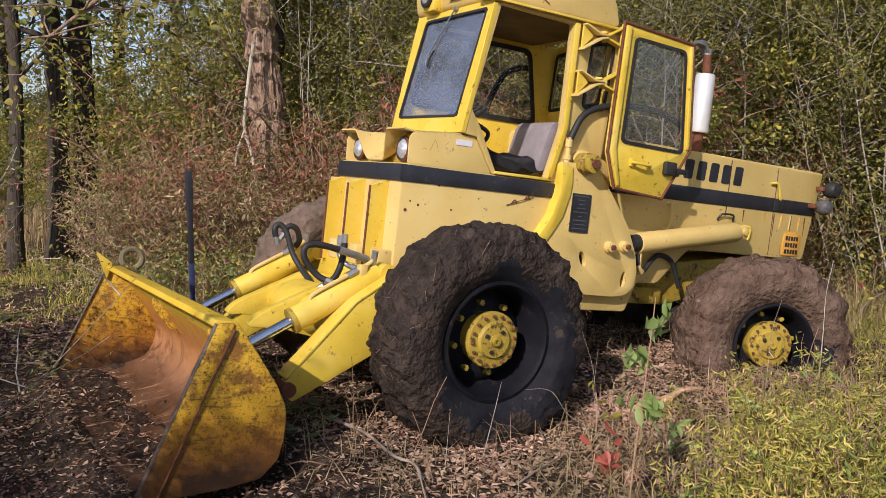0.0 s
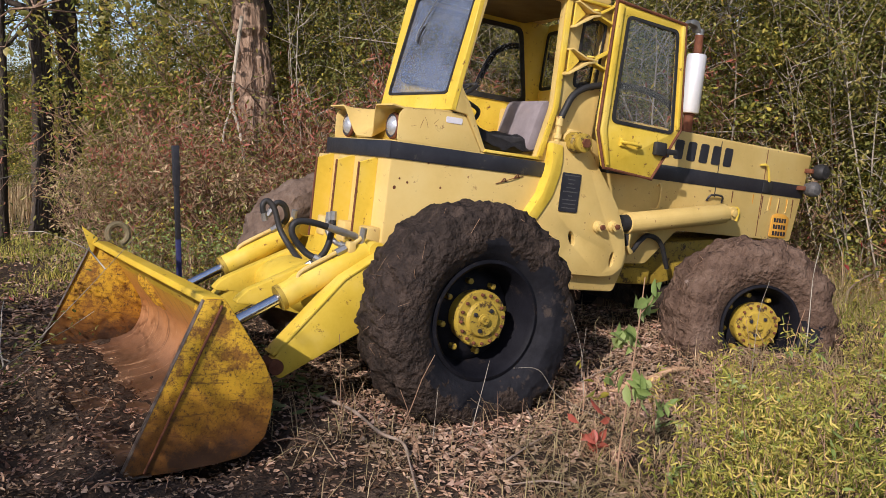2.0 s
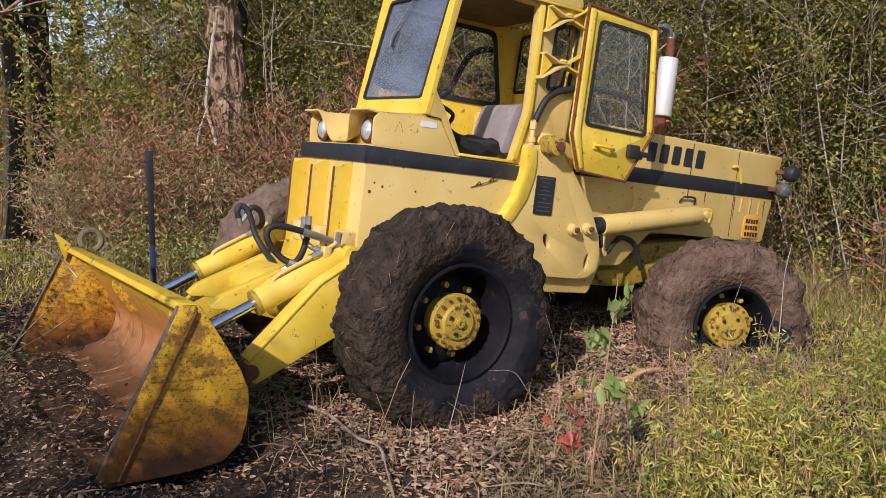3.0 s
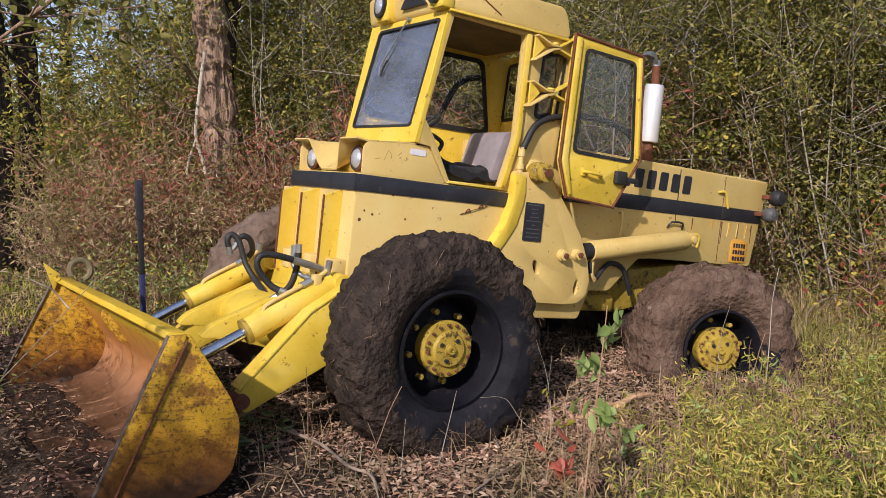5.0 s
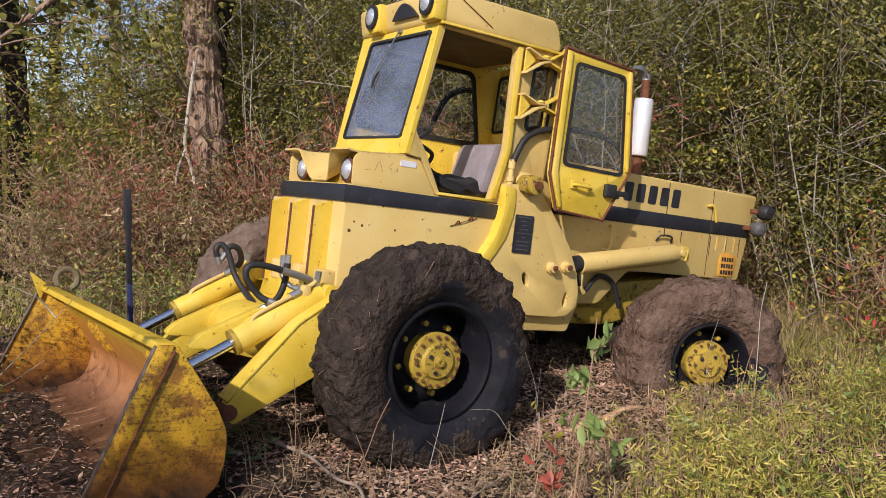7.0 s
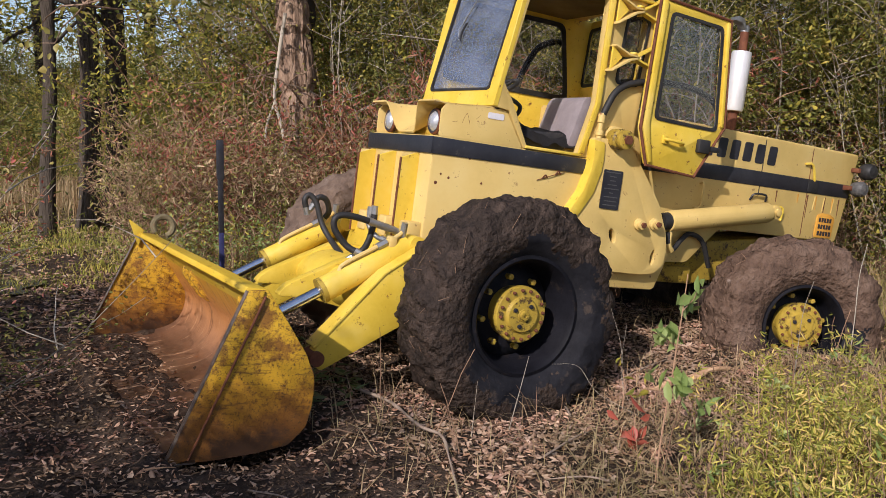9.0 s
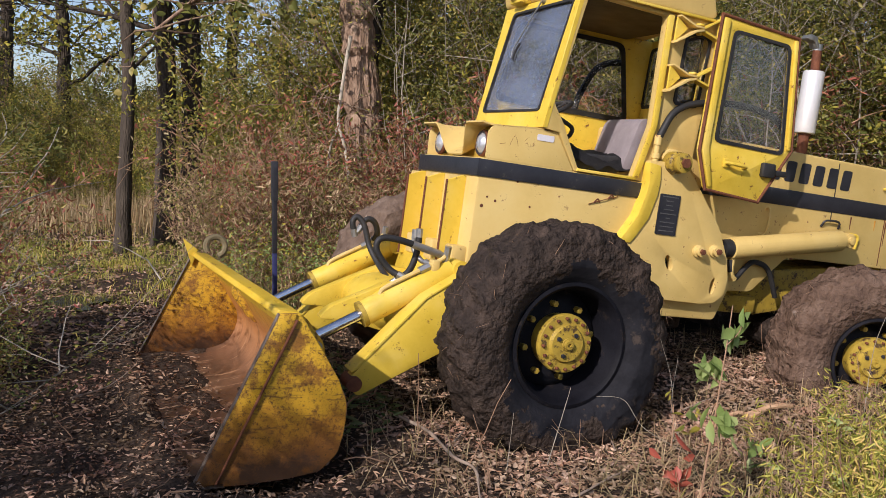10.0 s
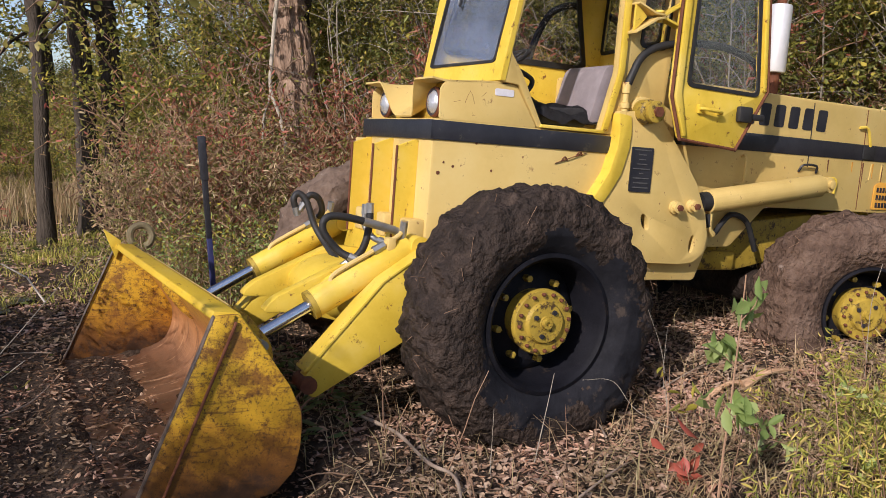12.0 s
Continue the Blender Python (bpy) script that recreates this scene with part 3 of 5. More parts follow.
# wiper
wiper = part("wiper", tube([(0.150, 1.103, 2.045), (0.135, 1.237, 1.895), (0.118, 1.365, 1.74), (0.110, 1.372, 1.675)], 0.006, 6), steel, cab, "thin steel wiper arm")
part("wiper_blade", tube([(0.128, 1.30, 1.775), (0.118, 1.335, 1.72), (0.113, 1.35, 1.66)], 0.009, 6), rubber, wiper)
part("wiper_pivot", rod((0.185, 1.095, 2.045), (0.145, 1.10, 2.05), 0.018), steel, wiper)

# seat, steering wheel and controls
seat = part("seat_back", bevel(slab(soft_outline([(0.78, 1.00), (0.87, 1.33), (0.92, 1.37), (0.97, 1.33), (0.90, 0.98)], 0.03), 0.80, 1.24), 0.02), seat_cloth, loader, "grey cloth seat backrest")
part("seat_cushion", bevel(slab(soft_outline([(0.38, 0.965), (0.38, 1.06), (0.78, 1.08), (0.80, 0.965)], 0.04), 0.84, 1.26), 0.015), seat_black, loader, "torn black seat cushion")
bm = bmesh.new()
rows = [[bm.verts.new((0.36 + 0.50 * i / 16 + 0.02 * math.sin(j * 1.3), 0.79 + 0.46 * j / 14, 1.085 - 0.10 * max(0, 1 - j / 3) + 0.05 * noise.noise(Vector((i * 0.35, j * 0.4, 2))) + 0.05 * max(0, 1 - i / 5))) for j in range(15)] for i in range(17)]
for a, b in zip(rows, rows[1:]):
    for j in range(14):
        bm.faces.new((a[j], a[j + 1], b[j + 1], b[j]))
bmesh.ops.solidify(bm, geom=list(bm.faces), thickness=0.012)
part("seat_cover", bm, seat_black, loader, "crumpled torn black seat cover")
wheel_bm = bmesh.new()
ring = [Vector((0.35, 1.22, 1.33)) + Matrix.Rotation(radians(-28), 3, "Y") @ Vector((0.20 * math.cos(a), 0.20 * math.sin(a), 0)) for a in [2 * math.pi * i / 28 for i in range(29)]]
tube(ring, 0.016, 8, wheel_bm, steps=1)
for i in (0, 9, 18):
    tube([ring[i], (0.35, 1.22, 1.31)], 0.009, 6, wheel_bm, steps=1)
part("steering_wheel", wheel_bm, rubber, loader, "black steering wheel")
part("steering_column", rod((0.16, 1.22, 0.95), (0.35, 1.22, 1.31), 0.03), stripe_mat, loader)
part("cab_hose", tube([(0.20, 0.84, 1.28), (0.30, 0.84, 1.25), (0.38, 0.85, 1.21), (0.36, 0.87, 1.15), (0.28, 0.88, 1.16)], 0.015, 8), rubber, loader)
part("far_hose", tube([(0.935, 1.82, 1.24), (0.945, 1.82, 1.50), (1.04, 1.82, 1.735), (1.135, 1.82, 1.835), (1.30, 1.82, 1.885), (1.60, 1.82, 1.86), (1.90, 1.80, 1.70)], 0.026, 8), rubber, loader, "thick black hose beyond the far window")

# lift tower with boom pivot
outline = [(0.885, 1.075), (1.165, 1.09), (1.27, 1.00), (1.386, 0.872), (1.556, 0.673), (1.66, 0.47), (1.695, 0.33), (1.68, 0.22), (1.60, 0.155), (1.48, 0.14), (1.0, 0.15), (0.85, 0.40), (0.765, 0.55), (0.845, 0.69), (0.89, 0.83), (0.896, 0.95)]
slot = lambda cx, cz, h, w, t: [(cx + math.cos(a) * w + math.sin(a) * h * t, cz + math.sin(a) * h) for a in [2 * math.pi * i / 14 for i in range(14)]]
tower = part("lift_tower", slab(soft_outline(outline, 0.02, 3), 0.635, 0.70, 0.006, [slot(1.165, 0.405, 0.052, 0.03, -0.35)[::-1], slot(1.567, 0.275, 0.058, 0.022, 0.1)[::-1]]), paint, loader, "thick faded yellow lift tower plate")
# black sheets behind the two slots stand in for the shade inside them
part("slot_back", slab(rounded(1.10, 1.23, 0.33, 0.48, 0.02), 0.702, 0.705), stripe_mat, tower)
part("slot_back", slab(rounded(1.52, 1.62, 0.20, 0.35, 0.02), 0.702, 0.705), stripe_mat, tower)
edge = [(0.886, 1.06), (0.900, 0.95), (0.893, 0.86), (0.850, 0.702), (0.771, 0.575), (0.730, 0.52)]
bm = slab([(x - 0.006, z) for x, z in edge] + [(x + 0.085, z - 0.01) for x, z in edge[::-1]], 0.622, 0.80, 0.004)
part("tower_flange", bm, paint_deep, tower, "bright yellow curved front flange")
part("tower_top", slab(soft_outline([(1.00, 1.06), (1.00, 1.13), (1.05, 1.18), (1.14, 1.17), (1.30, 1.12), (1.36, 0.93)], 0.03), 0.66, 0.80, 0.01), paint, tower)
pin = part("boom_pin", lathe([(0.075, 0.74), (0.075, 0.585), (0.062, 0.575), (0.062, 0.545), (0.066, 0.54), (0.066, 0.52), (0.045, 0.515), (0.0, 0.513)], "y", (1.075, 0, 1.085), 26), hub_paint, tower, "large round pivot pin with greasy rust")
part("pin_nut", lathe([(0.034, 0.51), (0.034, 0.49), (0, 0.488)], "y", (1.075, 0, 1.085), 6), rust_metal, pin)
for x, z in ((1.385, 0.508), (1.525, 0.522)):
    b = part("tower_bolt", lathe([(0.044, 0.633), (0.044, 0.615), (0.034, 0.61), (0.036, 0.58), (0.0, 0.575)], "y", (x, 0, z), 18), paint, tower)
    part("bolt_head", lathe([(0.022, 0.577), (0.020, 0.56), (0, 0.559)], "y", (x, 0, z), 6), rust_metal, b)
plate = part("data_plate", slab(rounded(1.005, 1.172, 0.592, 0.868, 0.008), 0.626, 0.634), stripe_mat, tower, "black instruction plate with worn print")
for i in range(9):
    z = 0.852 - 0.029 * i
    w = (0.13, 0.06, 0.05, 0.08, 0.13, 0.03, 0.12, 0.11, 0.12)[i]
    part("print_line", box(1.088 - w / 2, 1.088 + w / 2, 0.622, 0.627, z - 0.004, z + 0.003), worn_print, plate)
# hose from tower
part("hose_fitting", lathe([(0.022, 1.05), (0.022, 1.09), (0.03, 1.095), (0.03, 1.125), (0.02, 1.13), (0.02, 1.18), (0.027, 1.185), (0.027, 1.25), (0.0, 1.25)], "z", (0.935, 0.655, 0), 12), paint, loader)
part("tower_hose", tube([(0.94, 0.650, 1.24), (0.955, 0.645, 1.29), (1.01, 0.640, 1.405), (1.115, 0.640, 1.478), (1.285, 0.640, 1.522), (1.465, 0.650, 1.545), (1.745, 0.655, 1.54), (1.985, 0.670, 1.465), (2.10, 0.72, 1.30)], 0.024, 10), rubber, loader, "thick black hydraulic hose")

# door, swung right back
dy = 0.555
d_out = soft_outline([(1.225, 2.10), (1.90, 2.06), (1.992, 1.29), (1.765, 0.905), (1.30, 0.94), (1.205, 1.19)], 0.02)
d_win = soft_outline([(1.338, 2.025), (1.842, 2.008), (1.925, 1.250), (1.315, 1.262)], 0.05)
door = part("cab_door", slab(d_out, dy, dy + 0.035, 0.005, [d_win[::-1]]), paint_deep, loader, "yellow cab door folded back, with rusty edge")
bm = bmesh.new()
k = [(1.222, 2.103), (1.903, 2.062), (1.995, 1.29), (1.766, 0.902), (1.298, 0.937), (1.202, 1.19)]
for a, b in zip(k, k[1:] + k[:1]):
    u = Vector((b[0] - a[0], 0, b[1] - a[1])).normalized() * 0.008
    rod((a[0] - u.x, dy - 0.004, a[1] - u.z), (b[0] + u.x, dy - 0.004, b[1] + u.z), 0.011, seg=6, bm=bm)
part("door_edge", bm, rust_metal, door, "rusty worn door edge")
part("door_rib", slab([(1.237, 2.085), (1.285, 2.082), (1.270, 1.22), (1.34, 0.96), (1.312, 0.955), (1.220, 1.195)], dy - 0.02, dy + 0.001, 0.006), paint_deep, door)
part("door_rib", slab([(1.862, 2.045), (1.890, 2.045), (1.975, 1.29), (1.945, 1.29)], dy - 0.02, dy + 0.001, 0.006), paint_deep, door)
part("door_seal", slab(d_win, dy - 0.008, dy + 0.004, 0, [soft_outline([(1.360, 2.002), (1.822, 1.987), (1.899, 1.273), (1.339, 1.285)], 0.04)[::-1]]), rubber, door, "black rubber window seal")
g = part("door_pane", slab(soft_outline([(1.345, 2.018), (1.837, 2.0), (1.918, 1.257), (1.322, 1.269)], 0.04), dy + 0.012, dy + 0.017), glass_side, door, "smeared door window pane", smooth=False)
g.visible_shadow = False
handle = part("door_handle", tube([(1.43, dy, 1.135), (1.44, dy - 0.045, 1.135), (1.58, dy - 0.045, 1.125), (1.59, dy, 1.12)], 0.012, 8, steps=3), paint_deep, door, "yellow bar handle")
part("handle_plate", box(1.415, 1.46, dy - 0.02, dy, 1.105, 1.165, 0.005), paint_deep, door)
part("door_latch", box(1.74, 1.85, dy - 0.045, dy - 0.001, 1.08, 1.18, 0.012), rubber, door, "rusty black door latch")
part("latch_arm", box(1.84, 1.97, dy - 0.03, dy - 0.004, 1.10, 1.14, 0.008), rubber, door)
for z in (1.970, 1.650):
    hinge = part("hinge_bracket", slab([(0.892, z - 0.105), (0.892, z + 0.06), (0.90, z + 0.06), (0.985, z - 0.01), (0.93, z - 0.07)], 0.585, 0.60, 0.003), paint_deep, cab, "angled yellow hinge bracket", smooth=False)
    part("bracket_leaf", slab([(0.890, z + 0.052), (0.890, z + 0.064), (1.02, z + 0.020), (1.09, z + 0.018), (1.09, z + 0.006), (1.02, z + 0.006)], 0.545, 0.64, 0.002), paint, hinge)
    part("bracket_leaf", slab([(0.888, z - 0.118), (0.888, z - 0.104), (1.03, z - 0.010), (1.09, z + 0.004), (1.09, z - 0.010), (1.035, z - 0.026)], 0.545, 0.64, 0.002), paint, hinge)
    part("hinge_pin", lathe([(0.018, z - 0.03), (0.018, z + 0.03), (0.028, z + 0.03), (0.028, z + 0.042), (0, z + 0.042)], "z", (1.085, 0.595, 0), 12), paint_deep, hinge)
    for rise in (0.10, -0.045):
        s = 1 if rise > 0 else -1
        part("hinge_arm", slab([(1.08, z - 0.006), (1.08, z + 0.010), (1.245, z + rise + 0.012), (1.245, z + rise - 0.004)][::s], 0.560, 0.628, 0.002), paint_deep, door, smooth=False)

# engine hood
bm = slab(soft_outline([(1.05, 0.20), (1.05, 1.335), (3.935, 1.315), (3.80, 0.53), (2.40, 0.53), (2.10, 0.24)], 0.035), H0, H1, 0.03)
hood = part("engine_hood", bm, paint, loader, "long faded yellow engine hood with rust streaks")
part("stripe", slab([(1.25, 0.912), (1.25, 1.038), (3.885, 1.04), (3.865, 0.925)], H0 - 0.007, H0 + 0.004, 0.003), stripe_mat, hood, "black painted side stripe")
for i in range(6):
    # worn brand lettering as plain dark blocks
    x = 2.10 + 0.142 * i
    part("lettering_block", slab(soft_outline([(x, 1.10), (x + 0.012, 1.255), (x + 0.105, 1.255), (x + 0.095, 1.10)], 0.02), H0 - 0.004, H0 + 0.002), stripe_mat, hood, "worn black lettering block" if i == 0 else "")
part("hood_seam", slab([(2.765, 0.84), (2.765, 1.30), (2.772, 1.30), (2.772, 0.84)], H0 - 0.003, H0 + 0.002), stripe_mat, hood)
part("hood_seam", slab([(3.34, 0.55), (3.34, 1.30), (3.346, 1.30), (3.346, 0.55)], H0 - 0.003, H0 + 0.002), rust_metal, hood)
part("hood_clasp", tube([(2.68, H0 - 0.004, 0.80), (2.70, H0 - 0.03, 0.85), (2.83, H0 - 0.03, 0.85), (2.86, H0 - 0.004, 0.80)], 0.009, 6, steps=3), stripe_mat, hood)
part("grab_bar", tube([(2.12, H0, 0.87), (2.12, H0 - 0.04, 0.87), (2.12, H0 - 0.04, 0.70), (2.08, H0, 0.68)], 0.010, 6, steps=3), paint, hood)
part("latch_hook", tube([(3.26, H0 - 0.012, 1.16), (3.33, H0 - 0.03, 1.16), (3.40, H0 - 0.012, 1.03)], 0.011, 6, steps=3), paint_deep, hood)
part("latch_hook", tube([(2.98, H0 - 0.012, 0.77), (3.05, H0 - 0.03, 0.76), (3.06, H0 - 0.012, 0.66)], 0.011, 6, steps=3), paint_deep, hood)
part("stripe_patch", slab(rounded(3.33, 3.46, 0.93, 1.03, 0.01), H0 - 0.016, H0 - 0.006, 0.004), rubber, hood)
for i, x in enumerate((2.98, 3.24, 3.36, 3.47, 3.58, 3.68, 3.76)):
    h = (0.10, 0.08, 0.2, 0.12, 0.16, 0.12, 0.17)[i]
    part("rust_streak", slab([(x - 0.006, 0.905), (x + 0.008, 0.905), (x + 0.003, 0.905 - h), (x - 0.001, 0.905 - h * 0.9)], H0 - 0.0025, H0 + 0.002), orange_label if i % 2 else rust_metal, hood)
for x in (3.44, 3.56, 3.68):
    part("louvre", slab([(x, 0.78), (x + 0.012, 0.90), (x + 0.018, 0.90), (x + 0.006, 0.78)], H0 - 0.005, H0 + 0.002), paint, hood)
eplate = part("maker_plate", slab(soft_outline([(3.50, 0.555), (3.51, 0.745), (3.57, 0.77), (3.67, 0.765), (3.735, 0.735), (3.72, 0.56)], 0.02), H0 - 0.012, H0 - 0.002, 0.002), orange_label, hood, "amber maker's plate with dark print")
for i, (a, b) in enumerate(((3.53, 3.70), (3.53, 3.70), (3.53, 3.71))):
    z = 0.71 - 0.058 * i
    for j in range(5):
        w = (b - a) / 5
        part("print_block", box(a + w * j + 0.004, a + w * (j + 1) - 0.006, H0 - 0.0145, H0 - 0.011, z - 0.02, z + 0.018), stripe_mat, eplate)
for x, z, r, shell_mat in ((3.955, 1.175, 0.072, rubber), (3.875, 1.015, 0.066, worn_print)):
    lamp = part("rear_lamp", lathe([(0.02, 0.80), (r * 0.8, 0.80), (r, 0.76), (r, 0.71), (r * 0.75, 0.685), (0, 0.675)], "y", (x, 0, z), 24), shell_mat, loader, "round black rear lamp" if shell_mat is rubber else "round grey rear lamp")
    part("lamp_bracket", box(x - 0.10, x - 0.05, 0.76, 0.84, z - 0.02, z + 0.02, 0.008), rust_metal, lamp)
# exhaust
muffler = part("muffler", lathe([(0.03, 1.53), (0.078, 1.535), (0.084, 1.55), (0.084, 2.02), (0.078, 2.035), (0.03, 2.04)], "z", (2.765, 1.25, 0), 32), silver, loader, "silver painted exhaust muffler")
part("exhaust_pipe", rod((2.77, 1.25, 1.28), (2.77, 1.25, 1.575), 0.042), rust_metal, muffler, "rusty exhaust pipe")
part("tail_pipe", rod((2.77, 1.25, 2.03), (2.76, 1.25, 2.225), 0.036), rust_metal, muffler, "rusty tail pipe")
part("pipe_tip", rod((2.76, 1.25, 2.20), (2.76, 1.25, 2.25), 0.037), steel, muffler)
part("rain_cap", bevel(slab(soft_outline([(2.60, 2.27), (2.63, 2.31), (2.70, 2.30), (2.74, 2.22), (2.72, 2.21), (2.69, 2.26)], 0.015), 1.21, 1.29), 0.01), steel, muffler, "tilted grey rain cap")
part("clamp", lathe([(0.05, 1.52), (0.05, 1.55), (0.043, 1.552)], "z", (2.77, 1.25, 0), 18), rust_metal, muffler)

# lift cylinder on the side
cyl = part("lift_cylinder", bevel(rod((1.74, 0.72, 0.553), (2.78, 0.72, 0.712), 0.080, 0.080, 28), 0.012), paint, loader, "yellow hydraulic lift cylinder")
part("gland", rod((1.67, 0.72, 0.543), (1.75, 0.72, 0.555), 0.066), rubber, cyl, "black oily gland")
part("rod", rod((1.45, 0.72, 0.51), (1.70, 0.72, 0.548), 0.035), chrome, cyl)
part("cylinder_eye", lathe([(0.055, 0.80), (0.055, 0.68), (0.03, 0.675), (0.03, 0.655), (0, 0.65)], "y", (2.845, 0, 0.722), 20), paint, cyl)
part("cylinder_pipe", tube([(1.76, 0.72, 0.47), (1.78, 0.72, 0.38), (1.86, 0.75, 0.34), (1.95, 0.77, 0.42), (2.05, 0.79, 0.47), (2.2, 0.80, 0.42), (2.32, 0.81, 0.22)], 0.020, 8), rubber, loader, "black hose under the lift cylinder")
part("pipe_elbow", tube([(1.78, 0.72, 0.49), (1.78, 0.72, 0.38), (1.83, 0.73, 0.33)], 0.022, 8), paint, loader)
# frame and axle under the body
part("rear_frame", slab([(1.70, 0.12), (1.70, 0.34), (3.70, 0.56), (3.75, 0.35), (2.3, 0.05)], 0.97, 1.48, 0.02), hub_paint, loader, "grimy yellow rear frame")
# darker yellow on this box paints in the shade beneath the body
part("frame_box", box(1.75, 2.25, 0.92, 1.52, 0.06, 0.20, 0.02), hub_paint, loader)
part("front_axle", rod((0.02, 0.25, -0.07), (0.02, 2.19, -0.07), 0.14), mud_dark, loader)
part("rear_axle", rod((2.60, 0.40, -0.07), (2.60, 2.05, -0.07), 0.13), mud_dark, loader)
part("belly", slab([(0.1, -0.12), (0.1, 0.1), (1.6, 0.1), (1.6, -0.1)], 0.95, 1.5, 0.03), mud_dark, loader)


def wheel(name, at, turn, radius, side, mats, seed, bare=0.46, tight=1.0):
    """A wheel about its hub face: black dished rim, muddy tyre, yellow hub with bolts. side: 1 looks to -y, -1 to +y."""
    flip = Matrix.Diagonal((1, side, 1))
    k = radius / 0.66
    m = Matrix.Translation(at) @ Matrix.Rotation(turn, 4, "Z")

    def placed(bm):
        for v in bm.verts:
            v.co = m @ (flip @ v.co)
        return bm
    rim = part(name, placed(lathe([(a * tight, b) for a, b in [(0.0, 0.15), (0.20, 0.15), (0.25, 0.16), (0.29, 0.20), (0.31, 0.14), (0.325, -0.01), (0.345, -0.035), (0.365, -0.03), (0.37, 0.03), (0.33, 0.08), (0.33, 0.38), (0.0, 0.38)]], seg=48)), rim_mat, loader, "black dished steel wheel")
    prof = [(0.335, 0.02), (0.362, -0.02), (0.395, -0.050), (0.45, -0.085), (0.52, -0.095), (0.585, -0.075), (0.628, -0.03), (0.652, 0.05), (0.66, 0.17), (0.655, 0.29), (0.63, 0.38), (0.585, 0.425), (0.50, 0.44), (0.42, 0.41), (0.36, 0.36), (0.335, 0.32)]
    fine = []
    for (r0, h0), (r1, h1) in zip(prof, prof[1:]):
        fine += [(r0 + (r1 - r0) * j / 5, h0 + (h1 - h0) * j / 5) for j in range(5)]
    fine.append(prof[-1])
    foot = 0.335 * tight
    bm = lathe([((foot + (r - 0.335) * (radius - foot) / 0.325), h) for r, h in fine], seg=240, closed=False)
    for v in bm.verts:
        r = math.hypot(v.co.x, v.co.z)
        w = min(1, max(0, (r - 0.42 * tight) / 0.12)) * (1 if r > 0.6 * k else 0.62)
        q = Vector((v.co.x, v.co.y, v.co.z)) * 1.0 + Vector((seed * 7, seed * 3, seed))
        lump = noise.fractal(q * 7, 0.7, 2.1, 5) * 0.030 + max(0, noise.noise(q * 4 + Vector((3, 1, 7)))) * 0.040 + (abs(noise.noise(q * 17)) * 0.022 + abs(noise.noise(q * 38)) * 0.012) * (0.35 + 0.65 * step(0.50 * k, 0.62 * k, r))
        ang = math.atan2(v.co.z, v.co.x)
        lug = 0.016 * max(0, math.sin(ang * 20 + (1 if v.co.y > 0.17 else -1) * 3.0 + v.co.y * 9 + 2 * noise.noise(q * 3))) * (r > 0.58 * k)
        out = Vector((v.co.x / r, (v.co.y - 0.17) * 2.4, v.co.z / r)).normalized()
        v.co += out * (lump - 0.022 + lug) * w
    for f in bm.faces:
        c = f.calc_center_median()
        if c.y < 0.1 and math.hypot(c.x, c.z) < (bare + 0.16 * noise.noise(c * 3 + Vector((seed, 0, 0))) + 0.07 * noise.noise(c * 14) + 0.04 * noise.noise(c * 40) + 0.12 * c.x - 0.08 * c.z) * k:
            f.material_index = 1
    tyre = part("tyre", placed(bm), mats, rim, "mud-caked rubber tyre")
    tyre.data.materials.append(tyre_black)
    strands = bmesh.new()
    luck = random.Random(seed)
    for _ in range(45 if side == 1 else 0):
        a, y = luck.uniform(-0.5, 3.5), luck.uniform(-0.10, 0.22)
        rr = radius * (0.90 if y < -0.04 else 0.985) + luck.uniform(0, 0.02)
        p = Vector((rr * math.cos(a), y, rr * math.sin(a)))
        q = p + Vector((luck.gauss(0, 0.05), luck.gauss(-0.01, 0.02), luck.gauss(-0.03, 0.06)))
        rod(p, q, 0.0013, 0.0008, 4, strands)
    if side == 1:
        tagged(part("caught_straw", placed(strands), brown_stem, rim), "dry straw caught in the mud", kind="stuff")
    else:
        strands.free()
    hub = part("hub", placed(lathe([(0.0, -0.005), (0.035, -0.005), (0.038, 0.002), (0.10, 0.002), (0.112, 0.022), (0.168, 0.026), (0.173, 0.034), (0.173, 0.06), (0.158, 0.065), (0.158, 0.16)], seg=36)), hub_paint, rim, "yellow planetary hub with rusty bolts")
    for n, r0, y0, size, mt in ((16, 0.148, 0.025, 0.0100, rust_metal), (8, 0.218, 0.15, 0.019, hub_paint)):
        for i in range(n):
            a = 2 * math.pi * (i + 0.3) / n
            deep = 0.016 if n == 16 else 0.042
            part("bolt" if n == 16 else "wheel_nut", placed(lathe([(size, 0.01), (size, -deep), (size * 0.5, -deep - 0.003), (0, -deep - 0.003)], "y", (r0 * math.cos(a), y0, r0 * math.sin(a)), 6)), mt, rim, smooth=False)
    for a in (0.9, 2.7, 4.4):
        part("hub_plug", placed(lathe([(0.013, 0.003), (0.013, -0.010), (0, -0.011)], "y", (0.07 * math.cos(a), 0.0, 0.07 * math.sin(a)), 8)), stripe_mat, rim)
    part("hub_cap", placed(lathe([(0.03, -0.004), (0.026, -0.022), (0.012, -0.022), (0.012, -0.012), (0, -0.012)], "y", (0, 0, 0), 14)), hub_paint, rim)
    return rim


wheel("front_wheel", (0.042, -0.035, -0.077), 0, 0.69, 1, mud_dark, 1, 0.45, 1.0)
wheel("rear_wheel", (2.500, -0.01, -0.082), radians(-22), 0.655, 1, mud, 2, 0.29, 0.86)
wheel("front_wheel", (0.0, 2.56, -0.05), 0, 0.69, -1, mud_dry, 3)
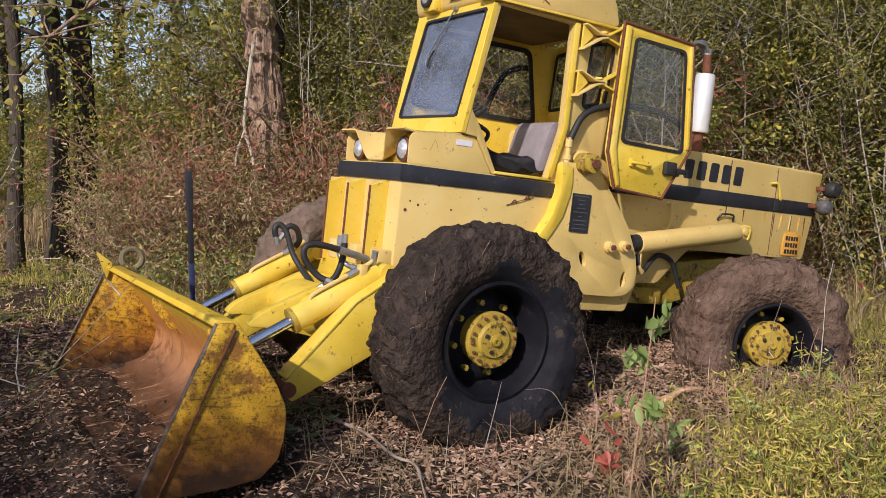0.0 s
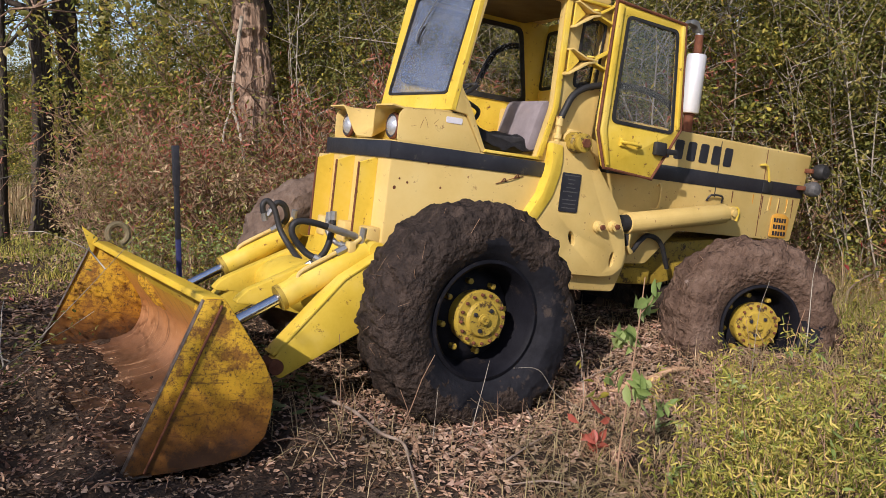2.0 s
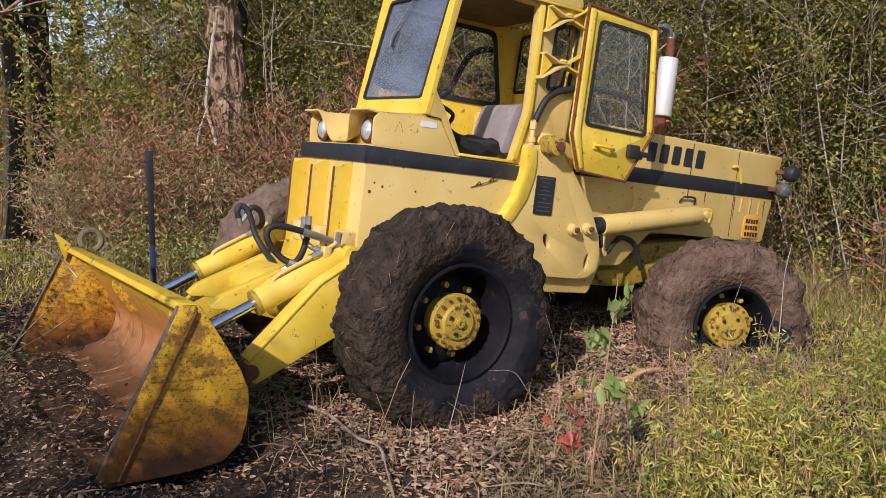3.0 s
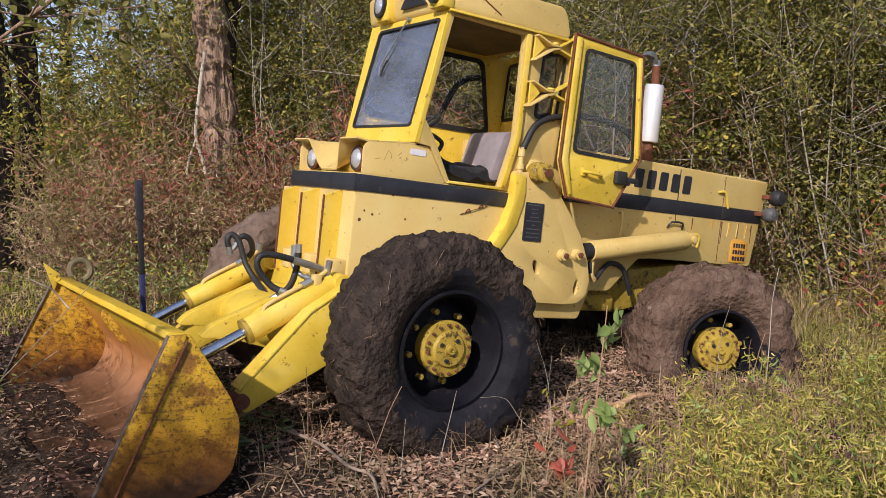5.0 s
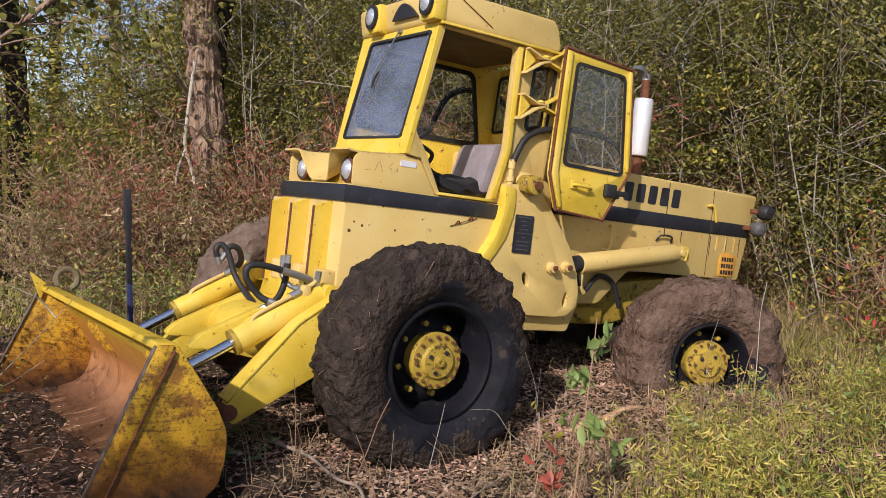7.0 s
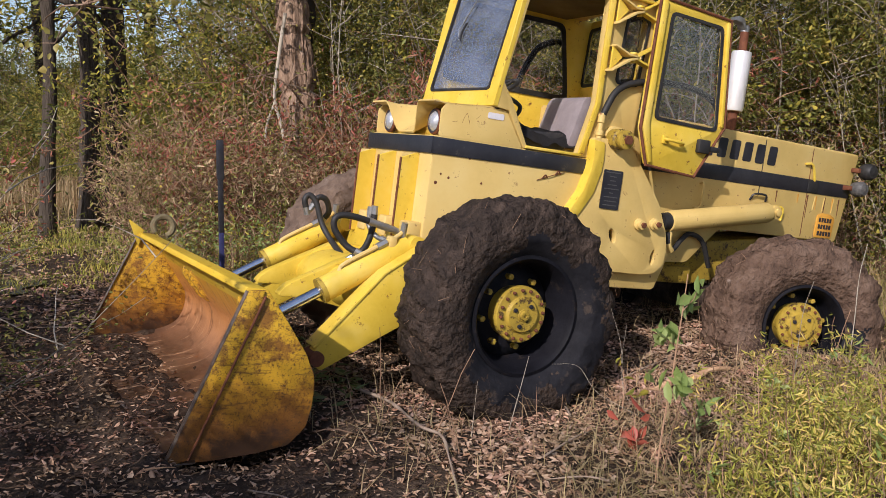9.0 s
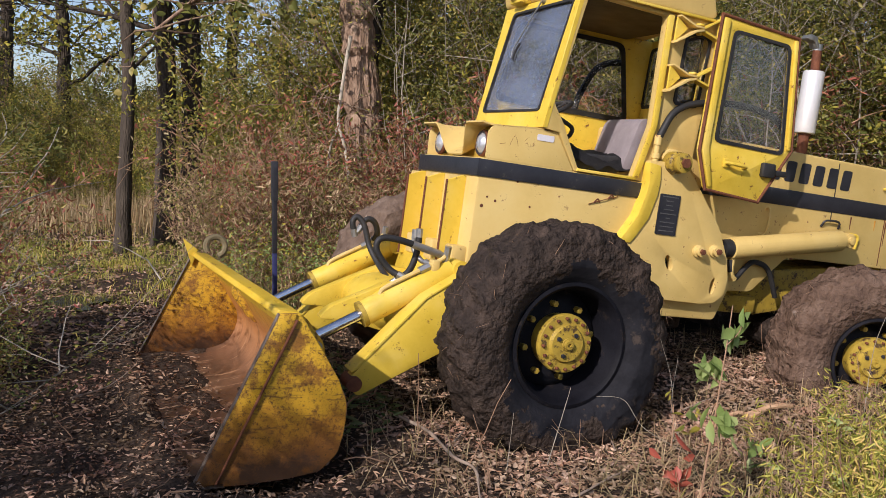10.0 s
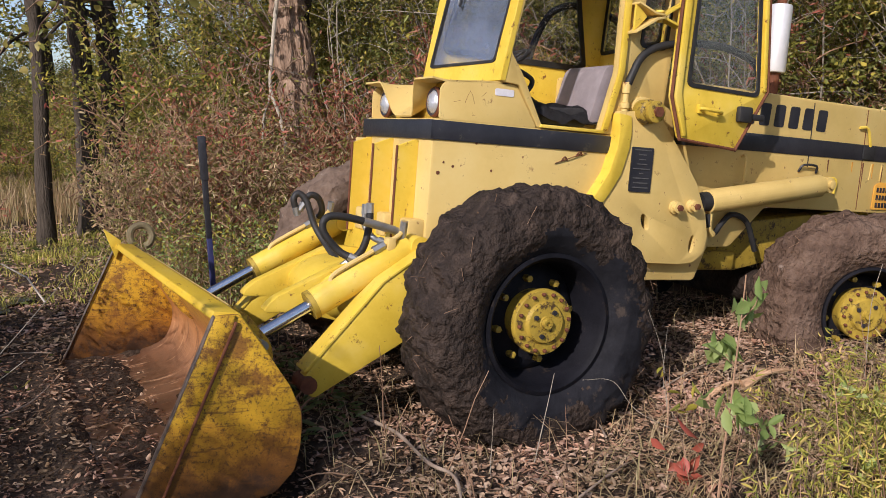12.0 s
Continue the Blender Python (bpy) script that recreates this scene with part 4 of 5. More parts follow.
wheel("rear_wheel", (2.62, 2.52, -0.06), radians(-22), 0.65, -1, mud, 4)

# loader arms, tilt cylinders, cross member
for y0, y1 in ((0.44, 0.53), (1.92, 2.01)):
    arm = part("lift_arm", slab(soft_outline([(-1.09, -0.47), (-1.01, -0.55), (-0.437, -0.215), (0.30, 0.13), (0.42, 0.26), (0.30, 0.36), (-0.42, 0.22), (-0.66, 0.05), (-1.03, -0.385)], 0.03), y0, y1, 0.008), paint_deep, loader, "yellow lift arm, dirty at the tip")
    part("arm_flange", slab([(-1.06, -0.41), (-1.03, -0.385), (-0.66, 0.05), (-0.42, 0.22), (-0.42, 0.236), (-0.67, 0.063), (-1.045, -0.375), (-1.07, -0.40)], y0 - 0.006, y1 + 0.05, 0.004), paint_deep, arm)
    part("arm_pin", lathe([(0.045, y0 - 0.03), (0.045, y1 + 0.03)], "y", (-1.045, 0, -0.47), 16), rust_metal, arm)
bm = lathe([(0.10, 0.53), (0.12, 0.62), (0.125, 0.84), (0.17, 0.95), (0.18, 1.22), (0.17, 1.50), (0.125, 1.60), (0.12, 1.82), (0.10, 1.92)], "y", (-0.60, 0, -0.10), 28)
for v in bm.verts:
    v.co.x = -0.60 + (v.co.x + 0.60) * 1.15 - 0.5 * max(0, -0.60 - v.co.x) * (abs(v.co.y - MID) < 0.5)
part("cross_tube", bm, paint_deep, loader, "bulging yellow cross casting between the arms")
for y in (0.93, 1.42):
    part("cross_web", slab(soft_outline([(-1.17, -0.20), (-1.10, -0.12), (-0.86, 0.00), (-0.62, 0.12), (-0.36, 0.10), (-0.36, -0.20), (-0.70, -0.26), (-0.95, -0.20)], 0.06), y, y + 0.09, 0.025), paint_deep, loader, "cast yellow web")
for y in (0.62, 1.83):
    c = part("tilt_cylinder", bevel(rod((-0.985, y, -0.093), (-0.45, y, 0.215), 0.078, 0.074, 28), 0.010), paint_deep, loader, "yellow bucket tilt cylinder")
    part("rod", rod((-1.27, y, -0.258), (-0.97, y, -0.085), 0.034), chrome, c, "polished chrome piston rod")
    part("gland", rod((-1.00, y, -0.102), (-0.975, y, -0.088), 0.0805), hub_paint, c)
    part("side_pipe", tube([(-0.90, y - 0.02, 0.03), (-0.86, y - 0.02, 0.085), (-0.56, y - 0.02, 0.26), (-0.50, y - 0.01, 0.31)], 0.014, 8, steps=4), paint, c)
    part("pipe_clip", box(-0.60, -0.55, y - 0.05, y + 0.02, 0.20, 0.27, 0.01), paint, c)
    part("pipe_nut", rod((-0.67, y - 0.02, 0.195), (-0.61, y - 0.02, 0.23), 0.024, seg=6), steel, c)
    part("cylinder_eye", rod((-0.42, y - 0.08, 0.23), (-0.42, y + 0.08, 0.23), 0.055), paint_deep, c)
    part("port", rod((-0.50, y, 0.25), (-0.50, y - 0.02, 0.36), 0.022, seg=8), steel, c)
HOSES = (
    [(-0.795, 1.60, 0.30), (-0.82, 1.60, 0.38), (-0.79, 1.60, 0.42), (-0.74, 1.58, 0.37), (-0.69, 1.54, 0.22), (-0.64, 1.40, 0.10), (-0.66, 1.10, 0.04)],
    [(-0.77, 1.60, 0.33), (-0.72, 1.60, 0.41), (-0.66, 1.60, 0.395), (-0.617, 1.64, 0.314), (-0.62, 1.72, 0.25)],
    [(-0.72, 0.74, 0.13), (-0.80, 0.78, 0.17), (-0.885, 0.80, 0.27), (-0.875, 0.80, 0.345), (-0.77, 0.80, 0.355), (-0.55, 0.80, 0.31), (-0.47, 0.80, 0.288)],
    [(-0.585, 0.90, 0.41), (-0.582, 0.90, 0.31), (-0.60, 0.90, 0.205), (-0.63, 0.92, 0.13), (-0.70, 0.96, 0.06)],
    [(-0.60, 0.93, 0.40), (-0.60, 0.93, 0.30), (-0.56, 0.88, 0.235), (-0.53, 0.80, 0.22)],
)
for k, pts in enumerate(HOSES):
    h = part("hose", tube(pts, 0.021 if k != 4 else 0.017, 10), rubber if k != 4 else steel, loader, "bent steel hose elbow" if k == 4 else "black hydraulic hose")
    for a, b in ((pts[0], pts[1]), (pts[-1], pts[-2])):
        u = (Vector(b) - Vector(a)).normalized()
        part("hose_end", rod(Vector(a) - u * 0.02, Vector(a) + u * 0.035, 0.0235, seg=8), steel, h)
part("hose_tee", rod((-0.66, 0.80, 0.335), (-0.47, 0.80, 0.290), 0.025, seg=10), steel, loader)

# bucket: side plates, shell, top rail, cutting edge
B0, B1 = -0.06, 2.68
side = [(-1.624, -0.005), (-1.525, 0.002), (-1.39, -0.178), (-1.285, -0.325), (-1.232, -0.44), (-1.222, -0.53), (-1.226, -0.61), (-1.245, -0.712), (-1.33, -0.808), (-1.49, -0.845), (-1.70, -0.875), (-1.948, -0.892)]
shell = [(-1.61, -0.02), (-1.50, -0.035), (-1.38, -0.20), (-1.285, -0.335), (-1.225, -0.44), (-1.22, -0.58), (-1.27, -0.72), (-1.38, -0.80), (-1.55, -0.845), (-1.75, -0.875), (-1.96, -0.888)]
fine = [tuple(p)[::2] for p in smooth_path([(x, 0, z) for x, z in shell], 4)]
bm = bmesh.new()
rows = [[bm.verts.new((x, B0 + 0.02 + (B1 - B0 - 0.04) * j / 24, z)) for x, z in fine] for j in range(25)]
for a, b in zip(rows, rows[1:]):
    for i in range(len(fine) - 1):
        bm.faces.new((a[i], a[i + 1], b[i + 1], b[i]))
bmesh.ops.recalc_face_normals(bm, faces=bm.faces)
bmesh.ops.solidify(bm, geom=list(bm.faces), thickness=0.018)
bucket = part("bucket", bm, bare_rust, loader, "rusty yellow loader bucket with worn shell")
for y in (B0, B1 - 0.025):
    sp = part("side_plate", slab(soft_outline(side, 0.02, 3), y, y + 0.025, 0.004), paint_worn, bucket, "rust-stained yellow bucket side plate")
    out = y - 0.012 if y < 1 else y + 0.024
    part("side_rim", slab([(-1.632, -0.002), (-1.548, 0.0), (-1.56, -0.07), (-1.845, -0.865), (-1.952, -0.892)], out, out + 0.013, 0.003), paint_worn, sp)
    part("weld", tube([(-1.545, out + 0.002, -0.03), (-1.558, out, -0.075), (-1.70, out, -0.47), (-1.843, out + 0.002, -0.865)], 0.007, 6), rust_metal, sp)
    part("worn_edge", slab([(-1.637, -0.004), (-1.631, -0.004), (-1.951, -0.892), (-1.958, -0.892)], y - 0.013, y + 0.022, 0.001), lip_mat, sp, "shiny worn steel edge")
part("top_rail", slab(soft_outline([(-1.640, -0.022), (-1.628, 0.010), (-1.52, 0.004), (-1.38, -0.18), (-1.40, -0.20), (-1.53, -0.030), (-1.60, -0.025), (-1.625, -0.032)], 0.008), B0 + 0.026, B1 - 0.026, 0.005), paint_worn_rail, bucket, "yellow top rail of the bucket")
part("rail_plate", slab([(-1.465, -0.040), (-1.455, -0.030), (-1.28, -0.22), (-1.29, -0.23)], B0 + 0.45, B1 - 0.15, 0.003), paint, bucket)
part("cutting_edge", slab([(-2.00, -0.900), (-1.98, -0.880), (-1.80, -0.862), (-1.80, -0.890)], B0, B1, 0.004), lip_mat, bucket, "worn steel cutting edge")
ring = [(-1.505 + 0.072 * math.cos(a), B1 - 0.24 + 0.015 * math.sin(a), 0.085 + 0.072 * math.sin(a)) for a in [radians(-70 + 290 * j / 16) for j in range(17)]]
part("lifting_hook", tube(ring, 0.024, 8, steps=1), hook_mat, bucket, "rusty open hook")
part("corner_ear", slab([(-1.72, 0.11), (-1.60, 0.03), (-1.63, -0.10)], B1 - 0.05, B1 - 0.02, 0.004), paint_deep, bucket)
for y in (0.50, 0.66, 1.79, 1.97):
    part("bucket_lug", slab(soft_outline([(-1.42, -0.06), (-1.33, -0.10), (-1.20, -0.25), (-1.18, -0.36), (-1.30, -0.38), (-1.45, -0.20)], 0.04), y, y + 0.03, 0.004), paint_worn, bucket)
part("lug_pin", rod((-1.26, 0.44, -0.255), (-1.26, 0.72, -0.255), 0.028), steel, bucket)
part("lug_pin", rod((-1.26, 1.75, -0.255), (-1.26, 2.03, -0.255), 0.028), steel, bucket)
# the bucket is bent a little: its far end forward and its top corner down
for ob in [bucket, *bucket.children_recursive]:
    for v in ob.data.vertices:
        v.co.x -= 0.042 * (v.co.y - B0)
        v.co.z -= 0.023 * (v.co.y - B0) * step(-0.9, -0.3, v.co.z)
# leafy dirt lying in the bucket
bm = bmesh.new()
rows = []
for j in range(31):
    y = B0 + 0.03 + (B1 - B0 - 0.06) * j / 30
    row = []
    for i in range(19):
        s = i / 18
        x = -1.97 + 0.62 * s
        floor_z = float(np.interp(x, [p[0] for p in shell[:5:-1]], [p[1] for p in shell[:5:-1]]))
        z = floor_z + 0.022 - 0.035 * max(0, s - 0.5) * 2 + 0.03 * noise.fractal(Vector((x * 5, y * 3, 3)), 1, 2, 4)
        row.append(bm.verts.new((x - 0.042 * (y - B0), y, z)))
    rows.append(row)
for a, b in zip(rows, rows[1:]):
    for i in range(18):
        bm.faces.new((a[i], a[i + 1], b[i + 1], b[i]))
ob = new("dirt", finish("dirt", bm, soil, True))
ob.matrix_world = LOADER
tagged(ob, "dark leafy dirt lying in the bucket", "dirt", kind="stuff")

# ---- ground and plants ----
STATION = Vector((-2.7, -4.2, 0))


def height(x, y):
    """The ground's height: nearly level, lumpy, a little higher under the weeds."""
    h = -0.05 + 0.05 * noise.fractal(Vector((x * 0.5, y * 0.5, 1.7)), 1, 2, 4) + 0.028 * noise.fractal(Vector((x * 4, y * 4, 5)), 0.8, 2, 3)
    weeds = 1 / (1 + math.exp(-(x - 0.2 + 0.55 * (y + 1.0)) * 2.0)) if y < 0.4 else 0
    h += 0.04 * weeds
    h -= 0.10 * math.exp(-((x - 0.1) ** 2 * 1.4 + (y - 0.1) ** 2 * 4))
    inside = step(-0.20, -0.06, y) * (1 - step(2.72, 2.86, y))
    h += 0.06 * math.exp(-((x + 0.80) ** 2 * 14 + (y - 1.2) ** 2 * 0.6))
    h += 0.085 * math.exp(-((x + 2.11 + 0.042 * y) ** 2 * 90)) * inside
    h -= 0.16 * math.exp(-((x + 1.56 + 0.04 * y) / 0.40) ** 6) * inside
    return h


def ground():
    """One sheet to the horizon, finest round the machine."""
    t = np.linspace(-1, 1, 281)
    grid = np.sign(t) * (np.abs(t) * 9 + 400 * np.abs(t) ** 7)
    verts, n = [], len(grid)
    for gy in grid:
        for gx in grid:
            far = max(abs(gx), abs(gy))
            verts.append((gx - 0.5, gy + 0.5, height(gx - 0.5, gy + 0.5) if far < 30 else -0.05))
    faces = [(j * n + i, j * n + i + 1, (j + 1) * n + i + 1, (j + 1) * n + i) for j in range(n - 1) for i in range(n - 1)]
    ob = new("ground", raw_mesh("ground", verts, faces, soil, True))
    tagged(ob, "dark bare soil with leaf litter", "ground", kind="structure")


ground()
rng = np.random.default_rng(7)


def leaf_mesh(name, centres, length, width, mat, droop=0.3, bend=0.25, flat=0.0):
    """Pointed leaves folded along the midrib: centres n x 3; flat: 1 lays them on the ground."""
    n = len(centres)
    centres = np.asarray(centres, float)
    d = rng.normal(size=(n, 3))
    d[:, 2] = d[:, 2] * (1 - flat) * 0.8 - droop
    if flat:
        d[:, 2] = rng.normal(size=n) * 0.22
    d /= np.linalg.norm(d, axis=1)[:, None]
    u = rng.normal(size=(n, 3))
    if flat:
        u[:, 2] *= 0.25
    s = np.cross(d, u)
    s /= np.linalg.norm(s, axis=1)[:, None] + 1e-9
    if flat:
        s[:, 2] *= 0.35
    up = np.cross(s, d)
    L = (length * rng.uniform(0.6, 1.35, n))[:, None]
    W = (width * rng.uniform(0.7, 1.3, n))[:, None]
    a, b = centres - d * L / 2, centres + d * L / 2 - up * L * bend * 0.4
    low, high = centres - d * L * 0.18 + up * L * bend * 0.32, centres + d * L * 0.14 + up * L * bend * 0.22
    w1, w2 = W * rng.uniform(0.38, 0.52, (n, 1)), W * rng.uniform(0.34, 0.48, (n, 1))
    verts = np.stack([a, low + s * w1, high + s * w2, b, high - s * w2, low - s * w1], 1).reshape(-1, 3)
    k = np.arange(n) * 6
    faces = np.stack([k, k + 1, k + 2, k + 3, k, k + 3, k + 4, k + 5], 1)
    me = bpy.data.meshes.new(name)
    me.vertices.add(n * 6)
    me.vertices.foreach_set("co", verts.ravel())
    me.loops.add(n * 8)
    me.loops.foreach_set("vertex_index", faces.ravel())
    me.polygons.add(n * 2)
    me.polygons.foreach_set("loop_start", np.arange(n * 2) * 4)
    me.materials.append(mat)
    me.update(calc_edges=True)
    return me


def blades(name, roots, height_, width, mat, lean=0.35):
    """Upright blades, bent once: a quad and a tip each."""
    n = len(roots)
    roots = np.asarray(roots, float)
    a = rng.uniform(0, 2 * np.pi, n)
    h = (height_ * rng.uniform(0.45, 1.25, n))[:, None]
    w = (width * rng.uniform(0.6, 1.3, n))[:, None]
    side = np.stack([np.cos(a), np.sin(a), 0 * a], 1)
    out = np.stack([-np.sin(a), np.cos(a), 0 * a], 1) * (rng.uniform(0, 1, n) * lean)[:, None]
    up = np.array([0, 0, 1.0])
    mid = roots + h * 0.55 * up + out * h * 0.4
    tip = roots + h * up * (1 - 0.25 * np.linalg.norm(out, axis=1)[:, None]) + out * h * 1.3
    verts = np.stack([roots - side * w / 2, roots + side * w / 2, mid + side * w * 0.42, mid - side * w * 0.42, tip], 1).reshape(-1, 3)
    k = np.arange(n) * 5
    loops = np.stack([k, k + 1, k + 2, k + 3, k + 3, k + 2, k + 4], 1)
    me = bpy.data.meshes.new(name)
    me.vertices.add(n * 5)
    me.vertices.foreach_set("co", verts.ravel())
    me.loops.add(n * 7)
    me.loops.foreach_set("vertex_index", loops.ravel())
    me.polygons.add(n * 2)
    me.polygons.foreach_set("loop_start", np.stack([np.arange(n) * 7, np.arange(n) * 7 + 4], 1).ravel())
    me.materials.append(mat)
    me.update(calc_edges=True)
    return me


def stems_mesh(name, paths, mat, seg=5):
    """paths: (points, radius at the foot, taper)."""
    bm = bmesh.new()
    verts, faces = [], []
    for pts, r, taper in paths:
        base = len(verts)
        m = len(pts)
        for i, p in enumerate(pts):
            p = Vector(p)
            d = (Vector(pts[min(i + 1, m - 1)]) - Vector(pts[max(i - 1, 0)])).normalized()
            s = d.orthogonal().normalized()
            u = d.cross(s)
            k = r * (1 + (taper - 1) * i / (m - 1))
            verts += [tuple(p + k * (s * math.cos(2 * math.pi * j / seg) + u * math.sin(2 * math.pi * j / seg))) for j in range(seg)]
        for i in range(m - 1):
            for j in range(seg):
                a, b = base + i * seg + j, base + i * seg + (j + 1) % seg
                faces.append((a, b, b + seg, a + seg))
    bm.free()
    return raw_mesh(name, verts, faces, mat, True)


def wander(start, way, length, steps, curl=0.25, rise=0.0):
    p, d, out = Vector(start), Vector(way).normalized(), [Vector(start)]
    for _ in range(steps):
        d = (d + Vector(rng.normal(size=3)) * curl + Vector((0, 0, rise))).normalized()
        p = p + d * (length / steps)
        out.append(p.copy())
    return out


def shrub(name, label, tall, wide, stems, twigs, leaves, size, leaf_mat, stem_mat, low=0.15, thick=0.022, group="", second=None, second_share=0.0, spray=0.11, slim=0.42, droop=0.3):
    """A many-stemmed bush: arching stems, side twigs, and leaves in sprays along the twigs."""
    ob = thing(name, label, "shrub", group)
    paths, seats = [], []
    for _ in range(stems):
        a, r = rng.uniform(0, 2 * np.pi), wide * 0.28 * math.sqrt(rng.uniform())
        way = (math.cos(a) * 0.35, math.sin(a) * 0.35, 1)
        pts = wander((r * math.cos(a), r * math.sin(a), -0.08), way, tall * rng.uniform(0.65, 1.08), 9, 0.10, 0.02)
        paths.append((pts, thick * rng.uniform(0.5, 1.2), 0.2))
        for _ in range(twigs):
            f = rng.uniform(low, 0.98)
            i = min(8, int(f * 9))
            p = pts[i].lerp(pts[i + 1], f * 9 - i)
            b = rng.uniform(0, 2 * np.pi)
            tw = wander(p, (math.cos(b), math.sin(b), 0.55), wide * rng.uniform(0.18, 0.45), 4, 0.22, 0.03)
            paths.append((tw, 0.0065, 0.35))
            seats += [tw[2], tw[3], tw[4], tw[3].lerp(tw[4], 0.5)]
    stem = new("woody_growth", stems_mesh("woody_growth", paths, stem_mat, 4))
    stem.parent = ob
    seats = np.array([tuple(s) for s in seats])
    def foliage(count, mat, nm):
        share = rng.uniform(0, 1, len(seats)) ** 4 + 0.02
        c = seats[rng.choice(len(seats), count, p=share / share.sum())] + rng.normal(size=(count, 3)) * spray
        c[:, 2] = np.maximum(c[:, 2], 0.03)
        f = new(nm, leaf_mesh(nm, c, size, size * slim, mat, droop))
        f.parent = ob
    foliage(int(leaves * (1 - second_share)), leaf_mat, "foliage")
    if second:
        foliage(int(leaves * second_share), second, "turning_foliage")
    return ob


def spread(ob, places, vary=0.15):
    """The first place takes the thing itself, each other one a copy."""
    for i, (x, y, *k) in enumerate(places):
        s = (k[0] if k else 1.0) * rng.uniform(1 - vary, 1 + vary)
        m = Matrix.Translation((x, y, height(x, y) if abs(x) + abs(y) < 40 else -0.05)) @ Matrix.Rotation(rng.uniform(0, 6.28), 4, "Z") @ Matrix.Diagonal((s, s, s * rng.uniform(0.9, 1.1), 1))
        if i == 0:
            first = m
        else:
            c = copy_thing(ob, Matrix())
            c.matrix_basis = m
    ob.matrix_basis = first


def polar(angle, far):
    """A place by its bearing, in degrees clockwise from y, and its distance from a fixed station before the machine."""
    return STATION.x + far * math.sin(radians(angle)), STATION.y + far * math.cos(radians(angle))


# thicket: tall olive bushes with pale stems
bush_a = shrub("willow_shrub", "tall olive-green shrub with tangled pale stems", 5.6, 2.6, 19, 22, 24000, 0.046, leaf_green, twig_mat, 0.12, 0.013, "thicket", leaf_yellow, 0.12)
bush_b = shrub("willow_shrub", "tall olive-green shrub with tangled pale stems", 5.0, 2.4, 22, 20, 21000, 0.044, leaf_green, twig_mat, 0.2, 0.012, "thicket", leaf_red, 0.05)
bush_c = shrub("yellowing_shrub", "green shrub turning yellow in autumn", 4.6, 2.4, 12, 16, 9500, 0.08, leaf_yellow, brown_stem, 0.2, 0.02, "thicket", leaf_green, 0.55)
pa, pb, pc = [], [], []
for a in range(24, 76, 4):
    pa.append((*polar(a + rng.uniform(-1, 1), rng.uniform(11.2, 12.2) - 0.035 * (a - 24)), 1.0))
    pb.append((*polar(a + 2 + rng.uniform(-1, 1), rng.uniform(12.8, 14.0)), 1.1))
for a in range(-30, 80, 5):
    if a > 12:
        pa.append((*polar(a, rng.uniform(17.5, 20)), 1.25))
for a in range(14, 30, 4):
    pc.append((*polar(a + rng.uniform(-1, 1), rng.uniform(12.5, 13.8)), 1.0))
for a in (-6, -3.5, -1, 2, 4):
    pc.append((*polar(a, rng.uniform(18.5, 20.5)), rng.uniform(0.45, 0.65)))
# yellow bushes added here: their leaf colour stands in for sunlit highlights
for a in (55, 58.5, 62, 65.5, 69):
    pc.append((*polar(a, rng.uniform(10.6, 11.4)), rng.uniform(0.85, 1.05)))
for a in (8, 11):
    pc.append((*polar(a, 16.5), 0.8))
# far rows in yellow too, sunlight on the leaves put into the colour
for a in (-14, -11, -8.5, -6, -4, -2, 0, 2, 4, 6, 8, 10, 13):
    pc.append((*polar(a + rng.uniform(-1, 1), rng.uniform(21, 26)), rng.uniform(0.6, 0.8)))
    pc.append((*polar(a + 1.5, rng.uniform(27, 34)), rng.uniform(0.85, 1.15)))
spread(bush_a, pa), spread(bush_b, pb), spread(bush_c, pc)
autumn = shrub("autumn_shrub", "low shrub with yellow and crimson autumn leaves", 1.4, 1.2, 18, 8, 800, 0.055, leaf_yellow, brown_stem, 0.1, 0.007, "autumn shrubs", leaf_crimson, 0.22, 0.10, 0.5)
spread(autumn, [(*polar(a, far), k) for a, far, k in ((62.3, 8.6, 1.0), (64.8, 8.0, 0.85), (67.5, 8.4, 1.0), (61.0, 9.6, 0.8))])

# russet bushes round the big tree
red_a = shrub("russet_shrub", "russet-leaved shrub with dry brown stems", 2.3, 1.5, 22, 9, 3400, 0.062, leaf_red, brown_stem, 0.15, 0.009, "russet shrubs", leaf_green, 0.18, 0.08, 0.32, 0.9)
red_b = shrub("russet_shrub", "half-dry shrub with straw and green leaves", 1.8, 1.4, 26, 8, 2000, 0.070, straw_mat, brown_stem, 0.1, 0.007, "russet shrubs", leaf_green, 0.45, 0.08, 0.26, 0.6)
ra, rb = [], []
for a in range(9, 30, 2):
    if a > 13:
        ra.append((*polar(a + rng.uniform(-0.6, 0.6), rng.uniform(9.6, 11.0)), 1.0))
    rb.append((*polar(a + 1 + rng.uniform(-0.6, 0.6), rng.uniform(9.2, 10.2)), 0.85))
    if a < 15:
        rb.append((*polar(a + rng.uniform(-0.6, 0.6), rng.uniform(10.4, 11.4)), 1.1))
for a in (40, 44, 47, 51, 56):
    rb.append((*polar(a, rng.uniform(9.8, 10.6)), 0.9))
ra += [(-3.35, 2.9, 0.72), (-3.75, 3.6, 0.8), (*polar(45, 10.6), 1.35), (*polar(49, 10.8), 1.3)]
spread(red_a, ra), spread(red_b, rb)
